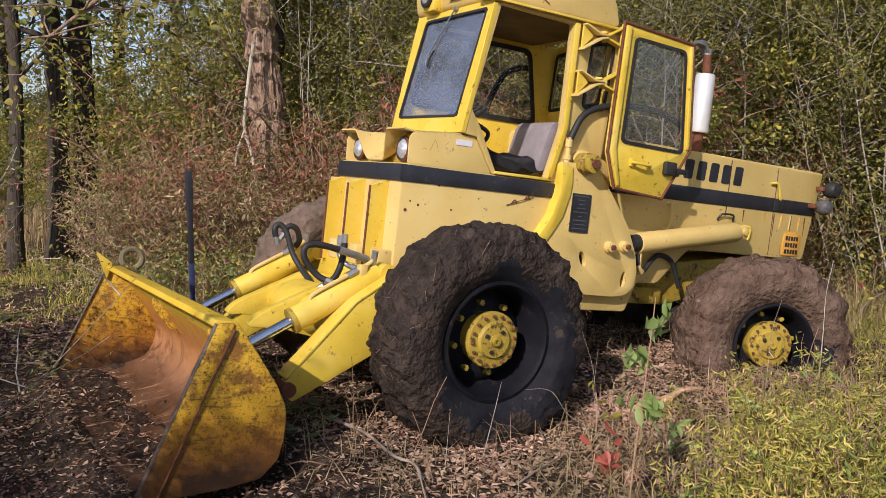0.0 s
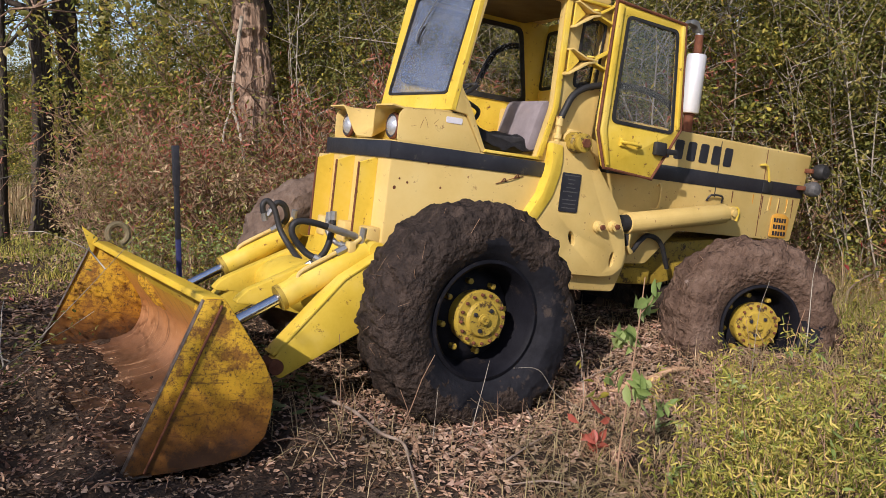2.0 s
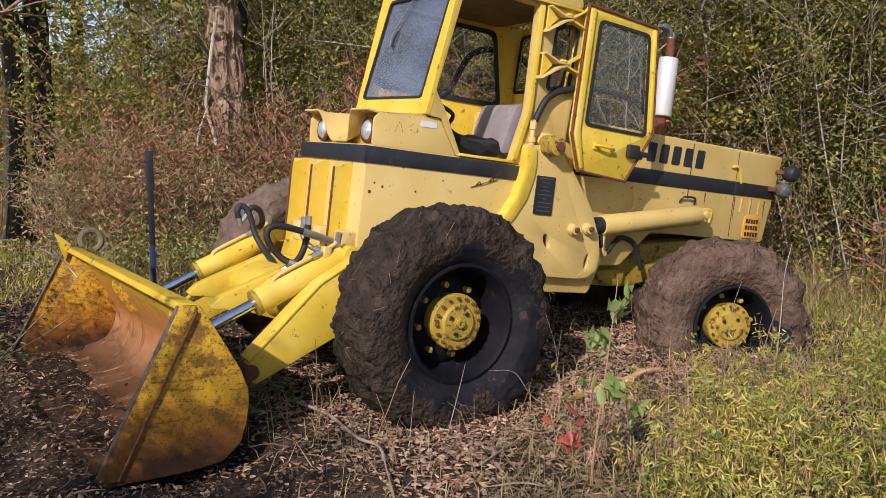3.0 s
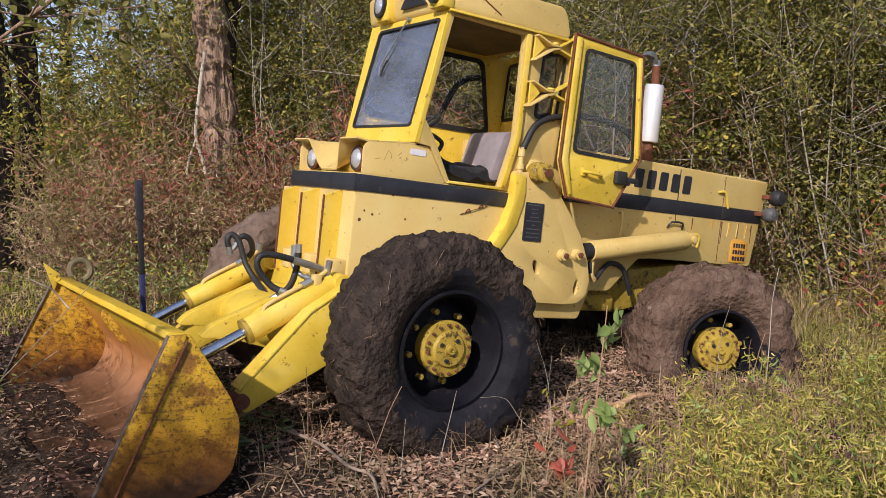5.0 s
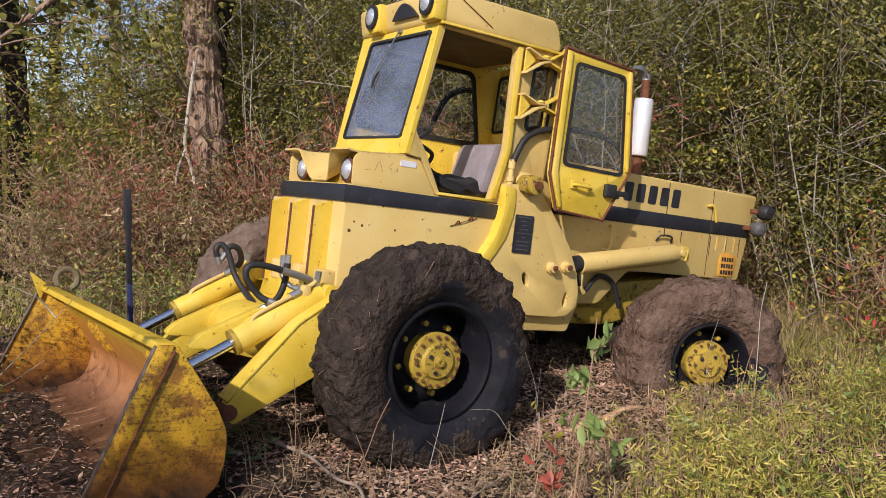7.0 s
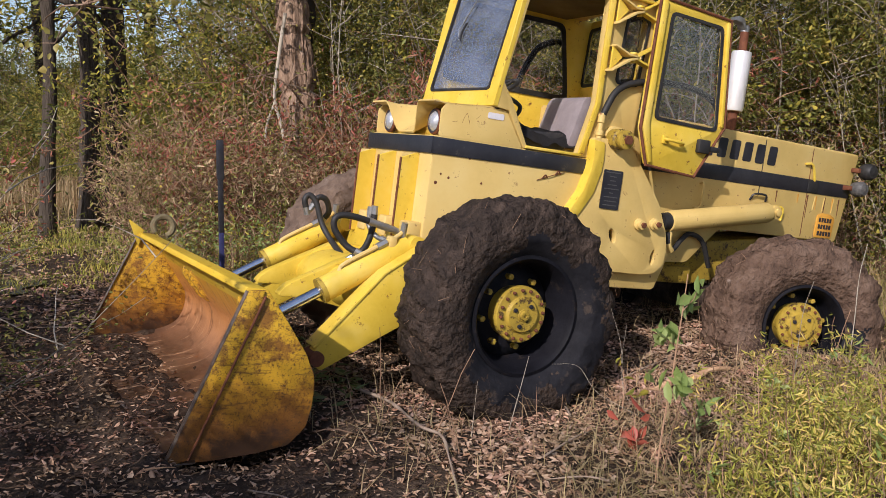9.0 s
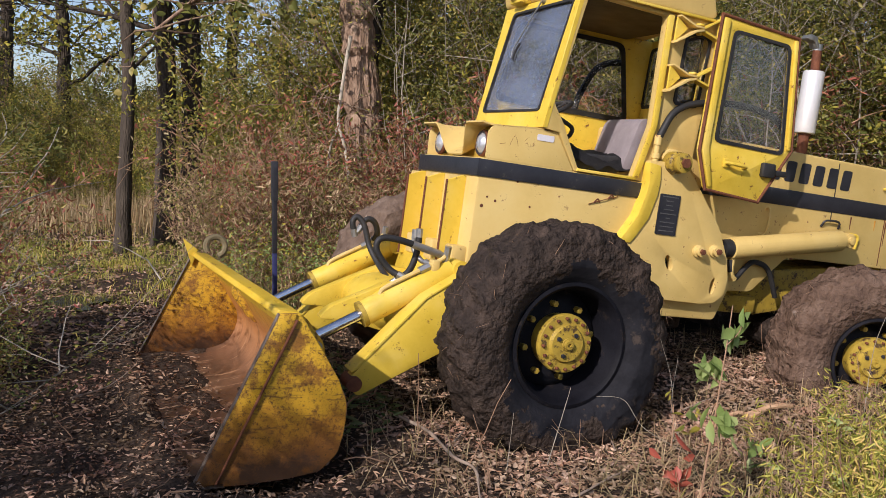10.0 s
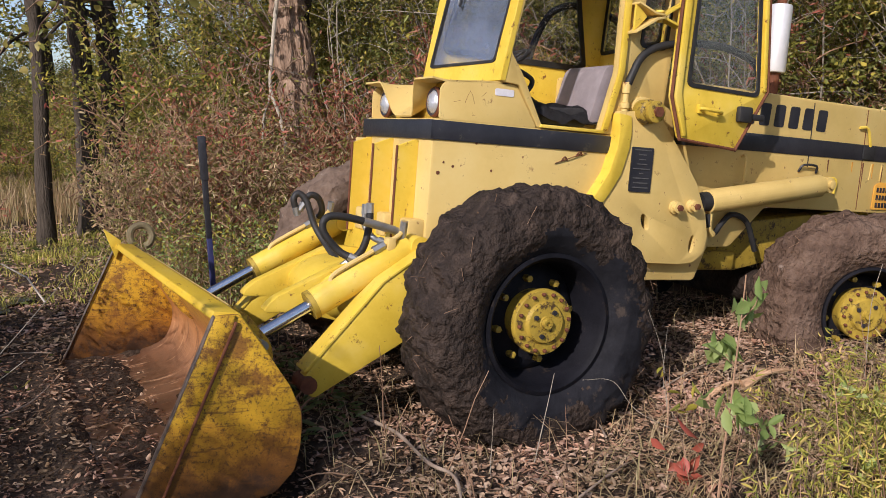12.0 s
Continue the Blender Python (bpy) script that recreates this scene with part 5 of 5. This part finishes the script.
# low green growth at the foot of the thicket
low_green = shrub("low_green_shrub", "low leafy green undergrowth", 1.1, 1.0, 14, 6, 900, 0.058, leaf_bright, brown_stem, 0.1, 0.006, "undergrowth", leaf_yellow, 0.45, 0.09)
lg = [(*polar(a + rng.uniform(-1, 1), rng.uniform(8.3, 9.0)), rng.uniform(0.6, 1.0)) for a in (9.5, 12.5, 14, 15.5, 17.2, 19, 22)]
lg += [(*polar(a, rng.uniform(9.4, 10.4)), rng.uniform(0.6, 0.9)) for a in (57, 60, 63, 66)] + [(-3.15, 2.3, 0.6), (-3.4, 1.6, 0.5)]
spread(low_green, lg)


def tree(name, label, x, y, tall, girth, mat, lean=(0, 0), limbs=6, leaves=0, size=0.1, leaf_mat=None, first=0.35, reach=2.2, bare=0, twigs=5):
    ob = thing(name, label, "tree", at=pose(x, y, height(x, y) if abs(y) < 30 else -0.05))
    trunk = bmesh.new()
    n = 10
    pts = [Vector((lean[0] * (i / n) * tall + 0.05 * math.sin(i * 1.3 + x), lean[1] * (i / n) * tall + 0.05 * math.cos(i * 1.7), -0.15 + tall * i / n)) for i in range(n + 1)]
    tube(pts, girth, 56 if girth > 0.12 else 16, trunk, 0.35, 14 if girth > 0.12 else 6, 0.3)
    if girth > 0.12:
        for v in trunk.verts:
            f = min(n - 1, max(0, int((v.co.z + 0.15) / tall * n)))
            d = v.co - pts[f]
            d.z = 0
            a = math.atan2(d.y, d.x)
            ridge = abs(noise.noise(Vector((math.cos(a) * 6, math.sin(a) * 6, v.co.z * 0.9 + x)))) + 0.5 * abs(noise.noise(Vector((math.cos(a) * 13, math.sin(a) * 13, v.co.z * 2.2))))
            v.co -= d.normalized() * girth * 0.16 * (1 - min(1, ridge * 2.6))
    for v in trunk.verts:
        flare = max(0, 0.5 - v.co.z)
        v.co.x *= 1 + 0.7 * flare
        v.co.y *= 1 + 0.7 * flare
    part("trunk", trunk, mat, ob)
    paths, seats = [], []
    for i in range(limbs):
        f = first + (0.95 - first) * (i + 0.5) / limbs
        k = min(n - 1, int(f * n))
        p = pts[k].lerp(pts[k + 1], f * n - k)
        a = rng.uniform(0, 6.28)
        l = wander(p, (math.cos(a), math.sin(a), 0.5), reach * rng.uniform(0.7, 1.2), 6, 0.18, 0.03)
        paths.append((l, girth * 0.30 * (1.2 - f), 0.25))
        for q in l[2:]:
            for _ in range(twigs):
                b = rng.uniform(0, 6.28)
                tw = wander(q, (math.cos(b), math.sin(b), 0.2), reach * rng.uniform(0.25, 0.5), 4, 0.3)
                paths.append((tw, 0.012, 0.3))
                seats += tw[2:]
    for i in range(bare):
        z = rng.uniform(0.9, 2.6)
        b = rng.uniform(2.2, 5.2)
        tw = wander((lean[0] * z, lean[1] * z, z), (math.cos(b), math.sin(b), 0.25), rng.uniform(0.7, 1.6), 7, 0.35)
        paths.append((tw, 0.014, 0.2))
        for q in tw[2:6]:
            paths.append((wander(q, rng.normal(size=3), rng.uniform(0.3, 0.7), 4, 0.4), 0.006, 0.3))
    lm = new("branching", stems_mesh("branching", paths, mat, 6))
    lm.parent = ob
    if leaves:
        s = np.array([tuple(q) for q in seats])
        c = s[rng.integers(0, len(s), leaves)] + rng.normal(size=(leaves, 3)) * 0.25
        f = new("crown", leaf_mesh("crown", c, size, size * 0.7, leaf_mat))
        f.parent = ob
    return ob


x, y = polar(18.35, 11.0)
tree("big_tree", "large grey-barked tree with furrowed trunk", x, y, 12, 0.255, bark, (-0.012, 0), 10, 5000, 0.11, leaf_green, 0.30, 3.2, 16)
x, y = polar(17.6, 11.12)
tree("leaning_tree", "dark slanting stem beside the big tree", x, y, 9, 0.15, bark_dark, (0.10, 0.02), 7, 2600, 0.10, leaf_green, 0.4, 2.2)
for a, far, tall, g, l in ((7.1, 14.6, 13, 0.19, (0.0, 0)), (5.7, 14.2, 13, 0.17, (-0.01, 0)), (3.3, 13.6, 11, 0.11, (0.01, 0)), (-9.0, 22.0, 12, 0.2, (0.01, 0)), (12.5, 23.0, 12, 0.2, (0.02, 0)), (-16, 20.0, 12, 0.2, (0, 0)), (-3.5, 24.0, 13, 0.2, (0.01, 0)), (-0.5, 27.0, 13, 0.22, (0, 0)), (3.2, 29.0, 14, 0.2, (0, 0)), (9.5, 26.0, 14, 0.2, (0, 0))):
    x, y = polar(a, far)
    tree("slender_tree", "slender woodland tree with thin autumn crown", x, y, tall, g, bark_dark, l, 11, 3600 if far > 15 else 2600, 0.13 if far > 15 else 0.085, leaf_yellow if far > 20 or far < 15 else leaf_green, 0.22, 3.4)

# hedge beside the track, which shades the mud before the bucket
for hx, hy, k in ((-4.1, -2.5, 0.36), (-4.0, -1.7, 0.37), (-4.05, -0.8, 0.36), (-4.1, 0.1, 0.36), (-4.15, 1.0, 0.36), (-4.3, 1.9, 0.36), (-4.4, 2.8, 0.34)):
    c = copy_thing(bush_b, Matrix())
    c.matrix_basis = Matrix.Translation((hx, hy, height(hx, hy))) @ Matrix.Rotation(hx * 7 + hy * 3, 4, "Z") @ Matrix.Diagonal((k * 1.4, k * 1.4, k, 1))
tree("thin_tree", "thin half-bare tree beside the track", -6.3, -3.5, 4.3, 0.05, bark_dark, (0.02, 0.0), 8, 700, 0.10, leaf_yellow, 0.40, 1.1)

dead = thing("dead_branch", "broken pale dead branch against the big tree", "branch")
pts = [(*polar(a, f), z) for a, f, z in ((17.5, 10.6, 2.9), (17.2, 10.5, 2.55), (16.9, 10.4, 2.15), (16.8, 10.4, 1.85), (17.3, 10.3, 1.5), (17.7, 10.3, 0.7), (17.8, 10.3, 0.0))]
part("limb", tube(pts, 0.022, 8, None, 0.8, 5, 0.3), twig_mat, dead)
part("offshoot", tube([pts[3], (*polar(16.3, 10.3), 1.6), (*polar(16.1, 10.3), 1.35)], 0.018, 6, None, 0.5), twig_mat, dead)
bm = bmesh.new()
ring = [bm.verts.new((-2.60 + (0.26 + 0.07 * math.sin(3 * a) + 0.05 * math.sin(5 * a + 1)) * math.cos(a), 5.15 + (0.42 + 0.08 * math.sin(4 * a)) * math.sin(a), height(-2.6, 5.15) + 0.035)) for a in [2 * math.pi * i / 40 for i in range(40)]]
bm.faces.new(ring)
tagged(new("puddle", finish("puddle", bm, water_mat)), "small puddle of standing water on the mud", "puddle", kind="structure")

# ground cover
def scatter(n, x0, x1, y0, y1, keep, lift=0.012):
    out = []
    while len(out) < n:
        x, y = rng.uniform(x0, x1), rng.uniform(y0, y1)
        if rng.uniform() < keep(x, y):
            out.append((x, y, height(x, y) + lift))
    return out


EDGE_X = (-3.0, -1.0, -0.13, 0.44, 1.14, 1.60, 2.31, 3.83, 6.2, 9.0)
EDGE_Y = (-4.3, -2.2, -1.40, -1.02, -0.74, -0.64, -0.60, -0.12, 1.6, 3.0)


def weedy(x, y):
    """How thick the weeds stand: dense to the near side of the rear wheel, none in the churned mud."""
    d = float(np.interp(x, EDGE_X, EDGE_Y)) - y
    v = 1 / (1 + math.exp(-(d - 0.28) * 7))
    patch = 0.42 + 1.7 * noise.noise(Vector((x * 1.5, y * 1.5, 9))) + 0.5 * noise.noise(Vector((x * 5, y * 5, 3)))
    return max(0, v * min(1, max(0.03, patch)))


tagged(new("leaf_litter", leaf_mesh("leaf_litter", scatter(42000, -4.2, 3.6, -2.8, 6.0, lambda x, y: 1.0), 0.040, 0.027, litter_mat, flat=1.0, bend=0.6)), "dry brown leaf litter and bark chips on soil", "leaf litter", kind="stuff")
tagged(new("fine_litter", leaf_mesh("fine_litter", scatter(24000, -3.2, 3.0, -2.6, 2.2, lambda x, y: 1.0), 0.024, 0.014, litter_mat, flat=1.0, bend=0.4)), "small dry chips and twigs on soil", "leaf litter", kind="stuff")
tagged(new("wood_chips", leaf_mesh("wood_chips", scatter(7000, -0.9, 2.6, -2.0, 1.2, lambda x, y: max(0.1, 0.5 + 0.9 * noise.noise(Vector((x * 1.2, y * 1.2, 4)))), 0.02), 0.042, 0.030, chip_mat, flat=1.0, bend=0.7)), "pale curled leaves and bark chips on soil", "leaf litter", kind="stuff")
tagged(new("bucket_litter", leaf_mesh("bucket_litter", [tuple(LOADER @ Vector((rng.uniform(-2.0, -1.45), rng.uniform(0.0, 2.55), -0.845 + rng.uniform(0, 0.02)))) for _ in range(1100)], 0.04, 0.022, litter_mat, flat=1.0)), "dry leaves lying in the bucket", "leaf litter", kind="stuff")
tagged(new("grass", blades("grass", scatter(18000, -0.8, 9.0, -3.4, 4.0, weedy, 0), 0.16, 0.006, grass_mat, 1.3)), "sunlit green grass and weeds", "grass", kind="stuff")
tagged(new("weed_straw", blades("weed_straw", scatter(15000, -1.2, 9.0, -3.4, 4.0, lambda x, y: min(1, weedy(x, y) * 0.6 + 0.12), 0), 0.20, 0.004, straw_mat, 2.0)), "dry stalks among the weeds", "dry grass", kind="stuff")


def forbs(count):
    """Leafy weeds: narrow leaves set round many upright stalks."""
    seats, paths = [], []
    for x, y, z in scatter(count, -0.5, 8.0, -3.3, 3.0, weedy, 0):
        tall = rng.uniform(0.12, 0.48)
        pts = wander((x, y, z), rng.normal(size=3) * 0.25 + np.array([0, 0, 1.0]), tall, 4, 0.12)
        paths.append((pts, 0.003, 0.4))
        for p in pts[1:]:
            seats += [tuple(np.array(p) + rng.normal(size=3) * 0.024) for _ in range(8)]
    return seats, paths


tagged(new("bank_grass", blades("bank_grass", scatter(9000, 3.9, 10.0, 0.2, 5.0, lambda x, y: 0.9 if y < 0.62 * (x - 3.4) + 0.9 and y > 0.35 * (x - 4.2) - 0.2 else 0.0, 0), 0.24, 0.008, grass_mat, 1.6)), "taller sunlit grass behind the machine", "grass", kind="stuff")
tagged(new("bank_straw", blades("bank_straw", scatter(8000, 3.4, 10.0, -0.4, 5.0, lambda x, y: 0.9 if y < 0.62 * (x - 3.4) + 1.2 else 0.0, 0), 0.42, 0.005, straw_mat, 1.5)), "dry straw behind the machine", "dry grass", kind="stuff")
tagged(new("fallen_straw", blades("fallen_straw", scatter(2600, -1.4, 3.2, -2.6, 0.0, lambda x, y: 0.9 if abs(float(np.interp(x, EDGE_X, EDGE_Y)) - y) < 0.55 else 0.08, 0.01), 0.12, 0.006, straw_mat, 3.5)), "short broken straw lying on the soil", "straw", kind="stuff")
seats, paths = forbs(3000)
tagged(new("weeds", leaf_mesh("weeds", seats, 0.048, 0.0085, grass_mat, -0.55)), "narrow-leaved green weeds", "weeds", kind="stuff")
dead_stems = []
for x, y, z in scatter(620, -0.9, 6.0, -3.0, 1.0, lambda x, y: min(1, weedy(x, y) + 0.05), 0):
    dead_stems.append((wander((x, y, z - 0.02), rng.normal(size=3) * 0.45 + np.array([0.1, 0, 1.0]), rng.uniform(0.22, 0.60), 4, 0.12), rng.uniform(0.0022, 0.0045), 0.45))
tagged(new("dead_stems", stems_mesh("dead_stems", dead_stems, brown_stem, 4)), "leaning dry brown stems in the weeds", "weeds", kind="stuff")
broad = [(x, y, z + rng.uniform(0.08, 0.30)) for x, y, z in scatter(240, -0.4, 5.0, -3.2, 1.0, weedy, 0)]
broad = [tuple(np.array(p) + rng.normal(size=3) * 0.04) for p in broad for _ in range(4)]
tagged(new("broad_leaved_weeds", leaf_mesh("broad_leaved_weeds", broad, 0.075, 0.024, leaf_bright, 0.1)), "bright broad-leaved weeds in the grass", "weeds", kind="stuff")
tagged(new("weed_stalks", stems_mesh("weed_stalks", paths, brown_stem, 3)), "thin weed stalks", "weeds", kind="stuff")
tagged(new("far_grass", blades("far_grass", scatter(16000, -7.0, 3.0, 4.5, 15.0, lambda x, y: 0.8 if noise.noise(Vector((x * 0.6, y * 0.6, 2))) > -0.1 else 0.15, 0), 0.09, 0.010, grass_mat, 1.4)), "short grass in the clearing", "grass", kind="stuff")
tagged(new("clearing_litter", leaf_mesh("clearing_litter", scatter(14000, -7.0, 1.5, 3.0, 12.0, lambda x, y: max(0.15, 0.55 + 0.9 * noise.noise(Vector((x * 0.9, y * 0.9, 6)))), 0.02), 0.065, 0.042, chip_mat, flat=1.0, bend=0.6)), "pale dry leaves lying in the clearing", "leaf litter", kind="stuff")
tufts = [(x + rng.normal() * 0.10, y + rng.normal() * 0.10) for x, y, z in scatter(110, -5.5, 0.5, 5.2, 11.0, lambda x, y: 1.0, 0) for _ in range(40)]
tagged(new("clearing_tufts", blades("clearing_tufts", [(x, y, height(x, y)) for x, y in tufts], 0.15, 0.008, grass_mat, 1.6)), "green weed tufts in the clearing", "grass", kind="stuff")
tagged(new("straw", blades("straw", scatter(16000, -9.0, 2.0, 9.5, 21.0, lambda x, y: 0.9 if y > 12.0 or x > -0.6 else 0.04, 0), 0.75, 0.012, straw_mat, 0.5)), "tall dry straw-coloured grass", "dry grass", kind="stuff")
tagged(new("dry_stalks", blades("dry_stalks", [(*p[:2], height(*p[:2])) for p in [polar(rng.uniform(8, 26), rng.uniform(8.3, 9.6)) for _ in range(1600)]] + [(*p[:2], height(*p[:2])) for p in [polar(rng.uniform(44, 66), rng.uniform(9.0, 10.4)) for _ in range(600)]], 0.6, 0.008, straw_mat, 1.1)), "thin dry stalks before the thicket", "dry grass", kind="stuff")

# broken twigs lying about on the mud
paths = []
for x, y, z in scatter(900, -4.0, 3.0, -2.4, 6.0, lambda x, y: 1.0, 0.02):
    a = rng.uniform(0, 6.28)
    paths.append((wander((x, y, z), (math.cos(a), math.sin(a), rng.uniform(-0.05, 0.08)), rng.uniform(0.08, 0.30), 3, 0.2), rng.uniform(0.002, 0.006), 0.5))
tagged(new("twig_litter", stems_mesh("twig_litter", paths, brown_stem, 4)), "broken brown twigs strewn over the mud", "twigs", kind="stuff")

# post
x, y = -1.06, 2.80
post = thing("fence_post", "slim post, black above and navy blue below", "post", at=pose(x, y, height(x, y)))
part("upper_post", slab([(-0.02, 0.75), (-0.02, 1.48), (0.02, 1.48), (0.02, 0.75)], -0.02, 0.02, 0.005), post_black, post)
part("lower_post", slab([(-0.019, -0.2), (-0.019, 0.75), (0.019, 0.75), (0.019, -0.2)], -0.019, 0.019, 0.004), post_blue, post)
part("sleeve", slab(rounded(-0.026, 0.026, 1.18, 1.50, 0.01), -0.026, 0.026, 0.004), post_black, post)
# fallen sticks
def stick(name, label, pts, r, mat, cat="stick"):
    bm = tube([(a, b, height(a, b) + c) for a, b, c in pts], r, 8, None, 0.45, 6, 0.5)
    tagged(new(name, finish(name, bm, mat, True)), label, cat)


stick("fallen_branch", "thin weathered grey branch on the soil", [(-0.80, 0.52, 0.05), (-0.75, 0.13, 0.05), (-0.77, -0.27, 0.05), (-0.75, -0.49, 0.05), (-0.83, -0.72, 0.04), (-0.96, -1.05, 0.03)], 0.011, stick_mat)
for k, pts in enumerate(([(0.96, -0.17, 0.02), (1.12, -0.19, 0.05), (1.26, -0.18, 0.04)], [(1.22, -0.20, 0.04), (1.40, -0.22, 0.07), (1.57, -0.20, 0.06)], [(1.30, -0.14, 0.03), (1.42, -0.17, 0.06), (1.52, -0.12, 0.05)], [(0.76, -0.22, 0.02), (0.88, -0.18, 0.04), (0.97, -0.21, 0.03)])):
    stick("wood_splinter", "splintered pale wood lying on the soil", pts, (0.020, 0.024, 0.018, 0.013)[k], wood_split, "splinter")
stick("dry_stick", "thin dry stick among the weeds", [(2.3, -0.55, 0.05), (2.6, -0.35, 0.35), (2.75, -0.25, 0.62), (2.95, -0.15, 0.85)], 0.0045, twig_mat)
stick("dry_stick", "thin dry stick behind the machine", [(4.4, 0.6, 0.05), (4.6, 0.7, 0.22), (5.2, 0.9, 0.30), (6.0, 1.0, 0.35)], 0.013, stick_mat)
stick("dry_stick", "long arching dead stem", [(6.9, 1.2, 0.0), (6.5, 1.3, 0.7), (5.9, 1.6, 1.3), (4.9, 2.0, 1.65), (4.3, 2.3, 1.70)], 0.011, twig_mat)
for x, y, a, l in ((-0.4, -0.9, 0.4, 0.5), (-1.6, -0.9, 2.0, 0.4), (0.2, -0.3, 1.2, 0.45), (-0.3, -1.3, 2.6, 0.3), (-2.6, 1.6, 0.8, 0.6), (-2.2, 2.6, 2.2, 0.5), (0.9, 0.1, 0.2, 0.5), (-0.6, 0.1, 1.0, 0.4), (-2.9, 3.6, 1.4, 0.7), (0.5, 0.5, 2.9, 0.6)):
    stick("twig", "short dry twig on the soil", [(x, y, 0.03), (x + l * 0.5 * math.cos(a) + 0.03, y + l * 0.5 * math.sin(a), 0.04), (x + l * math.cos(a), y + l * math.sin(a), 0.03)], 0.006, stick_mat, "twig")


def seedling(name, label, x, y, tall, n, size, mat, stem, lean, broad=0.38, low=2, reach=0.16, curl=0.10):
    ob = thing(name, label, "plant", at=pose(x, y, height(x, y)))
    bm = bmesh.new()
    pts = wander((0, 0, -0.03), lean, tall, 6, curl)
    tube(pts, 0.006, 6, bm, 0.4, 3)
    part("stem", bm, stem, ob)
    seats = []
    for i in range(low, 6):
        for _ in range(2):
            tw = wander(pts[i], (rng.normal(), rng.normal(), 0.5), reach, 3, 0.2)
            part("side_twig", tube(tw, 0.003, 5, None, 0.5, 2), stem, ob)
            seats += tw[1:]
    s = np.array([tuple(q) for q in seats])
    me = leaf_mesh("leaf", s[rng.integers(0, len(s), n)] + rng.normal(size=(n, 3)) * 0.02, size, size * broad, mat, 0.9)
    f = new("foliage", me)
    f.parent = ob


seedling("leafy_seedling", "leafy green seedling with wilting leaves between the wheels", -0.10, -1.36, 1.02, 44, 0.105, leaf_bright, brown_stem, (0.09, 0.02, 1), 0.38, 3, 0.12, 0.025)
seedling("red_leaved_seedling", "small seedling with crimson leaves", 0.06, -1.02, 0.22, 10, 0.11, leaf_crimson, brown_stem, (0.05, 0, 1))
seedling("yellow_seedling", "small seedling with pale yellow-green leaves", 0.46, -1.02, 0.24, 14, 0.09, leaf_bright, brown_stem, (0.2, 0, 1))
seedling("yellow_seedling", "small seedling with pale yellow-green leaves", 0.45, -0.45, 0.30, 8, 0.08, leaf_yellow, brown_stem, (0.1, 0, 1))

for pts, r in (([(0.64, -0.30, 0.0), (0.60, -0.26, 0.2), (0.66, -0.22, 0.48)], 0.0025), ([(0.58, -0.32, 0.0), (0.56, -0.30, 0.35), (0.50, -0.26, 0.62)], 0.003),
               ([(-0.30, -0.42, 0.0), (-0.18, -0.36, 0.28), (-0.10, -0.30, 0.42)], 0.004), ([(0.52, -0.52, 0.0), (0.30, -0.42, 0.17), (0.20, -0.36, 0.33), (0.06, -0.30, 0.36)], 0.0025),
               ([(-0.55, -0.45, 0.0), (-0.52, -0.45, 0.3)], 0.003), ([(1.9, -0.45, 0.0), (2.0, -0.40, 0.4), (2.15, -0.35, 0.62)], 0.004)):
    stick("dry_stalk", "thin dry stalk leaning by the wheel", pts, r * 0.7, twig_mat, "stalk")
mess = [(x, y, height(x, y) + rng.uniform(0.02, 0.12)) for x, y in zip(rng.uniform(-1.25, -0.75, 260), rng.uniform(0.35, 2.0, 260))]
tagged(new("torn_leaves", leaf_mesh("torn_leaves", mess, 0.09, 0.045, leaf_dull, flat=0.7)), "torn green leaves lying behind the bucket", "leaves", kind="stuff")
for i in range(9):
    x, y, a = rng.uniform(-1.2, -0.8), rng.uniform(0.5, 1.7), rng.uniform(0, 3.1)
    stick("twig", "brown twig lying behind the bucket", [(x, y, 0.10), (x + 0.15 * math.cos(a), y + 0.15 * math.sin(a), 0.13), (x + 0.36 * math.cos(a), y + 0.36 * math.sin(a), 0.11)], 0.007, brown_stem, "twig")
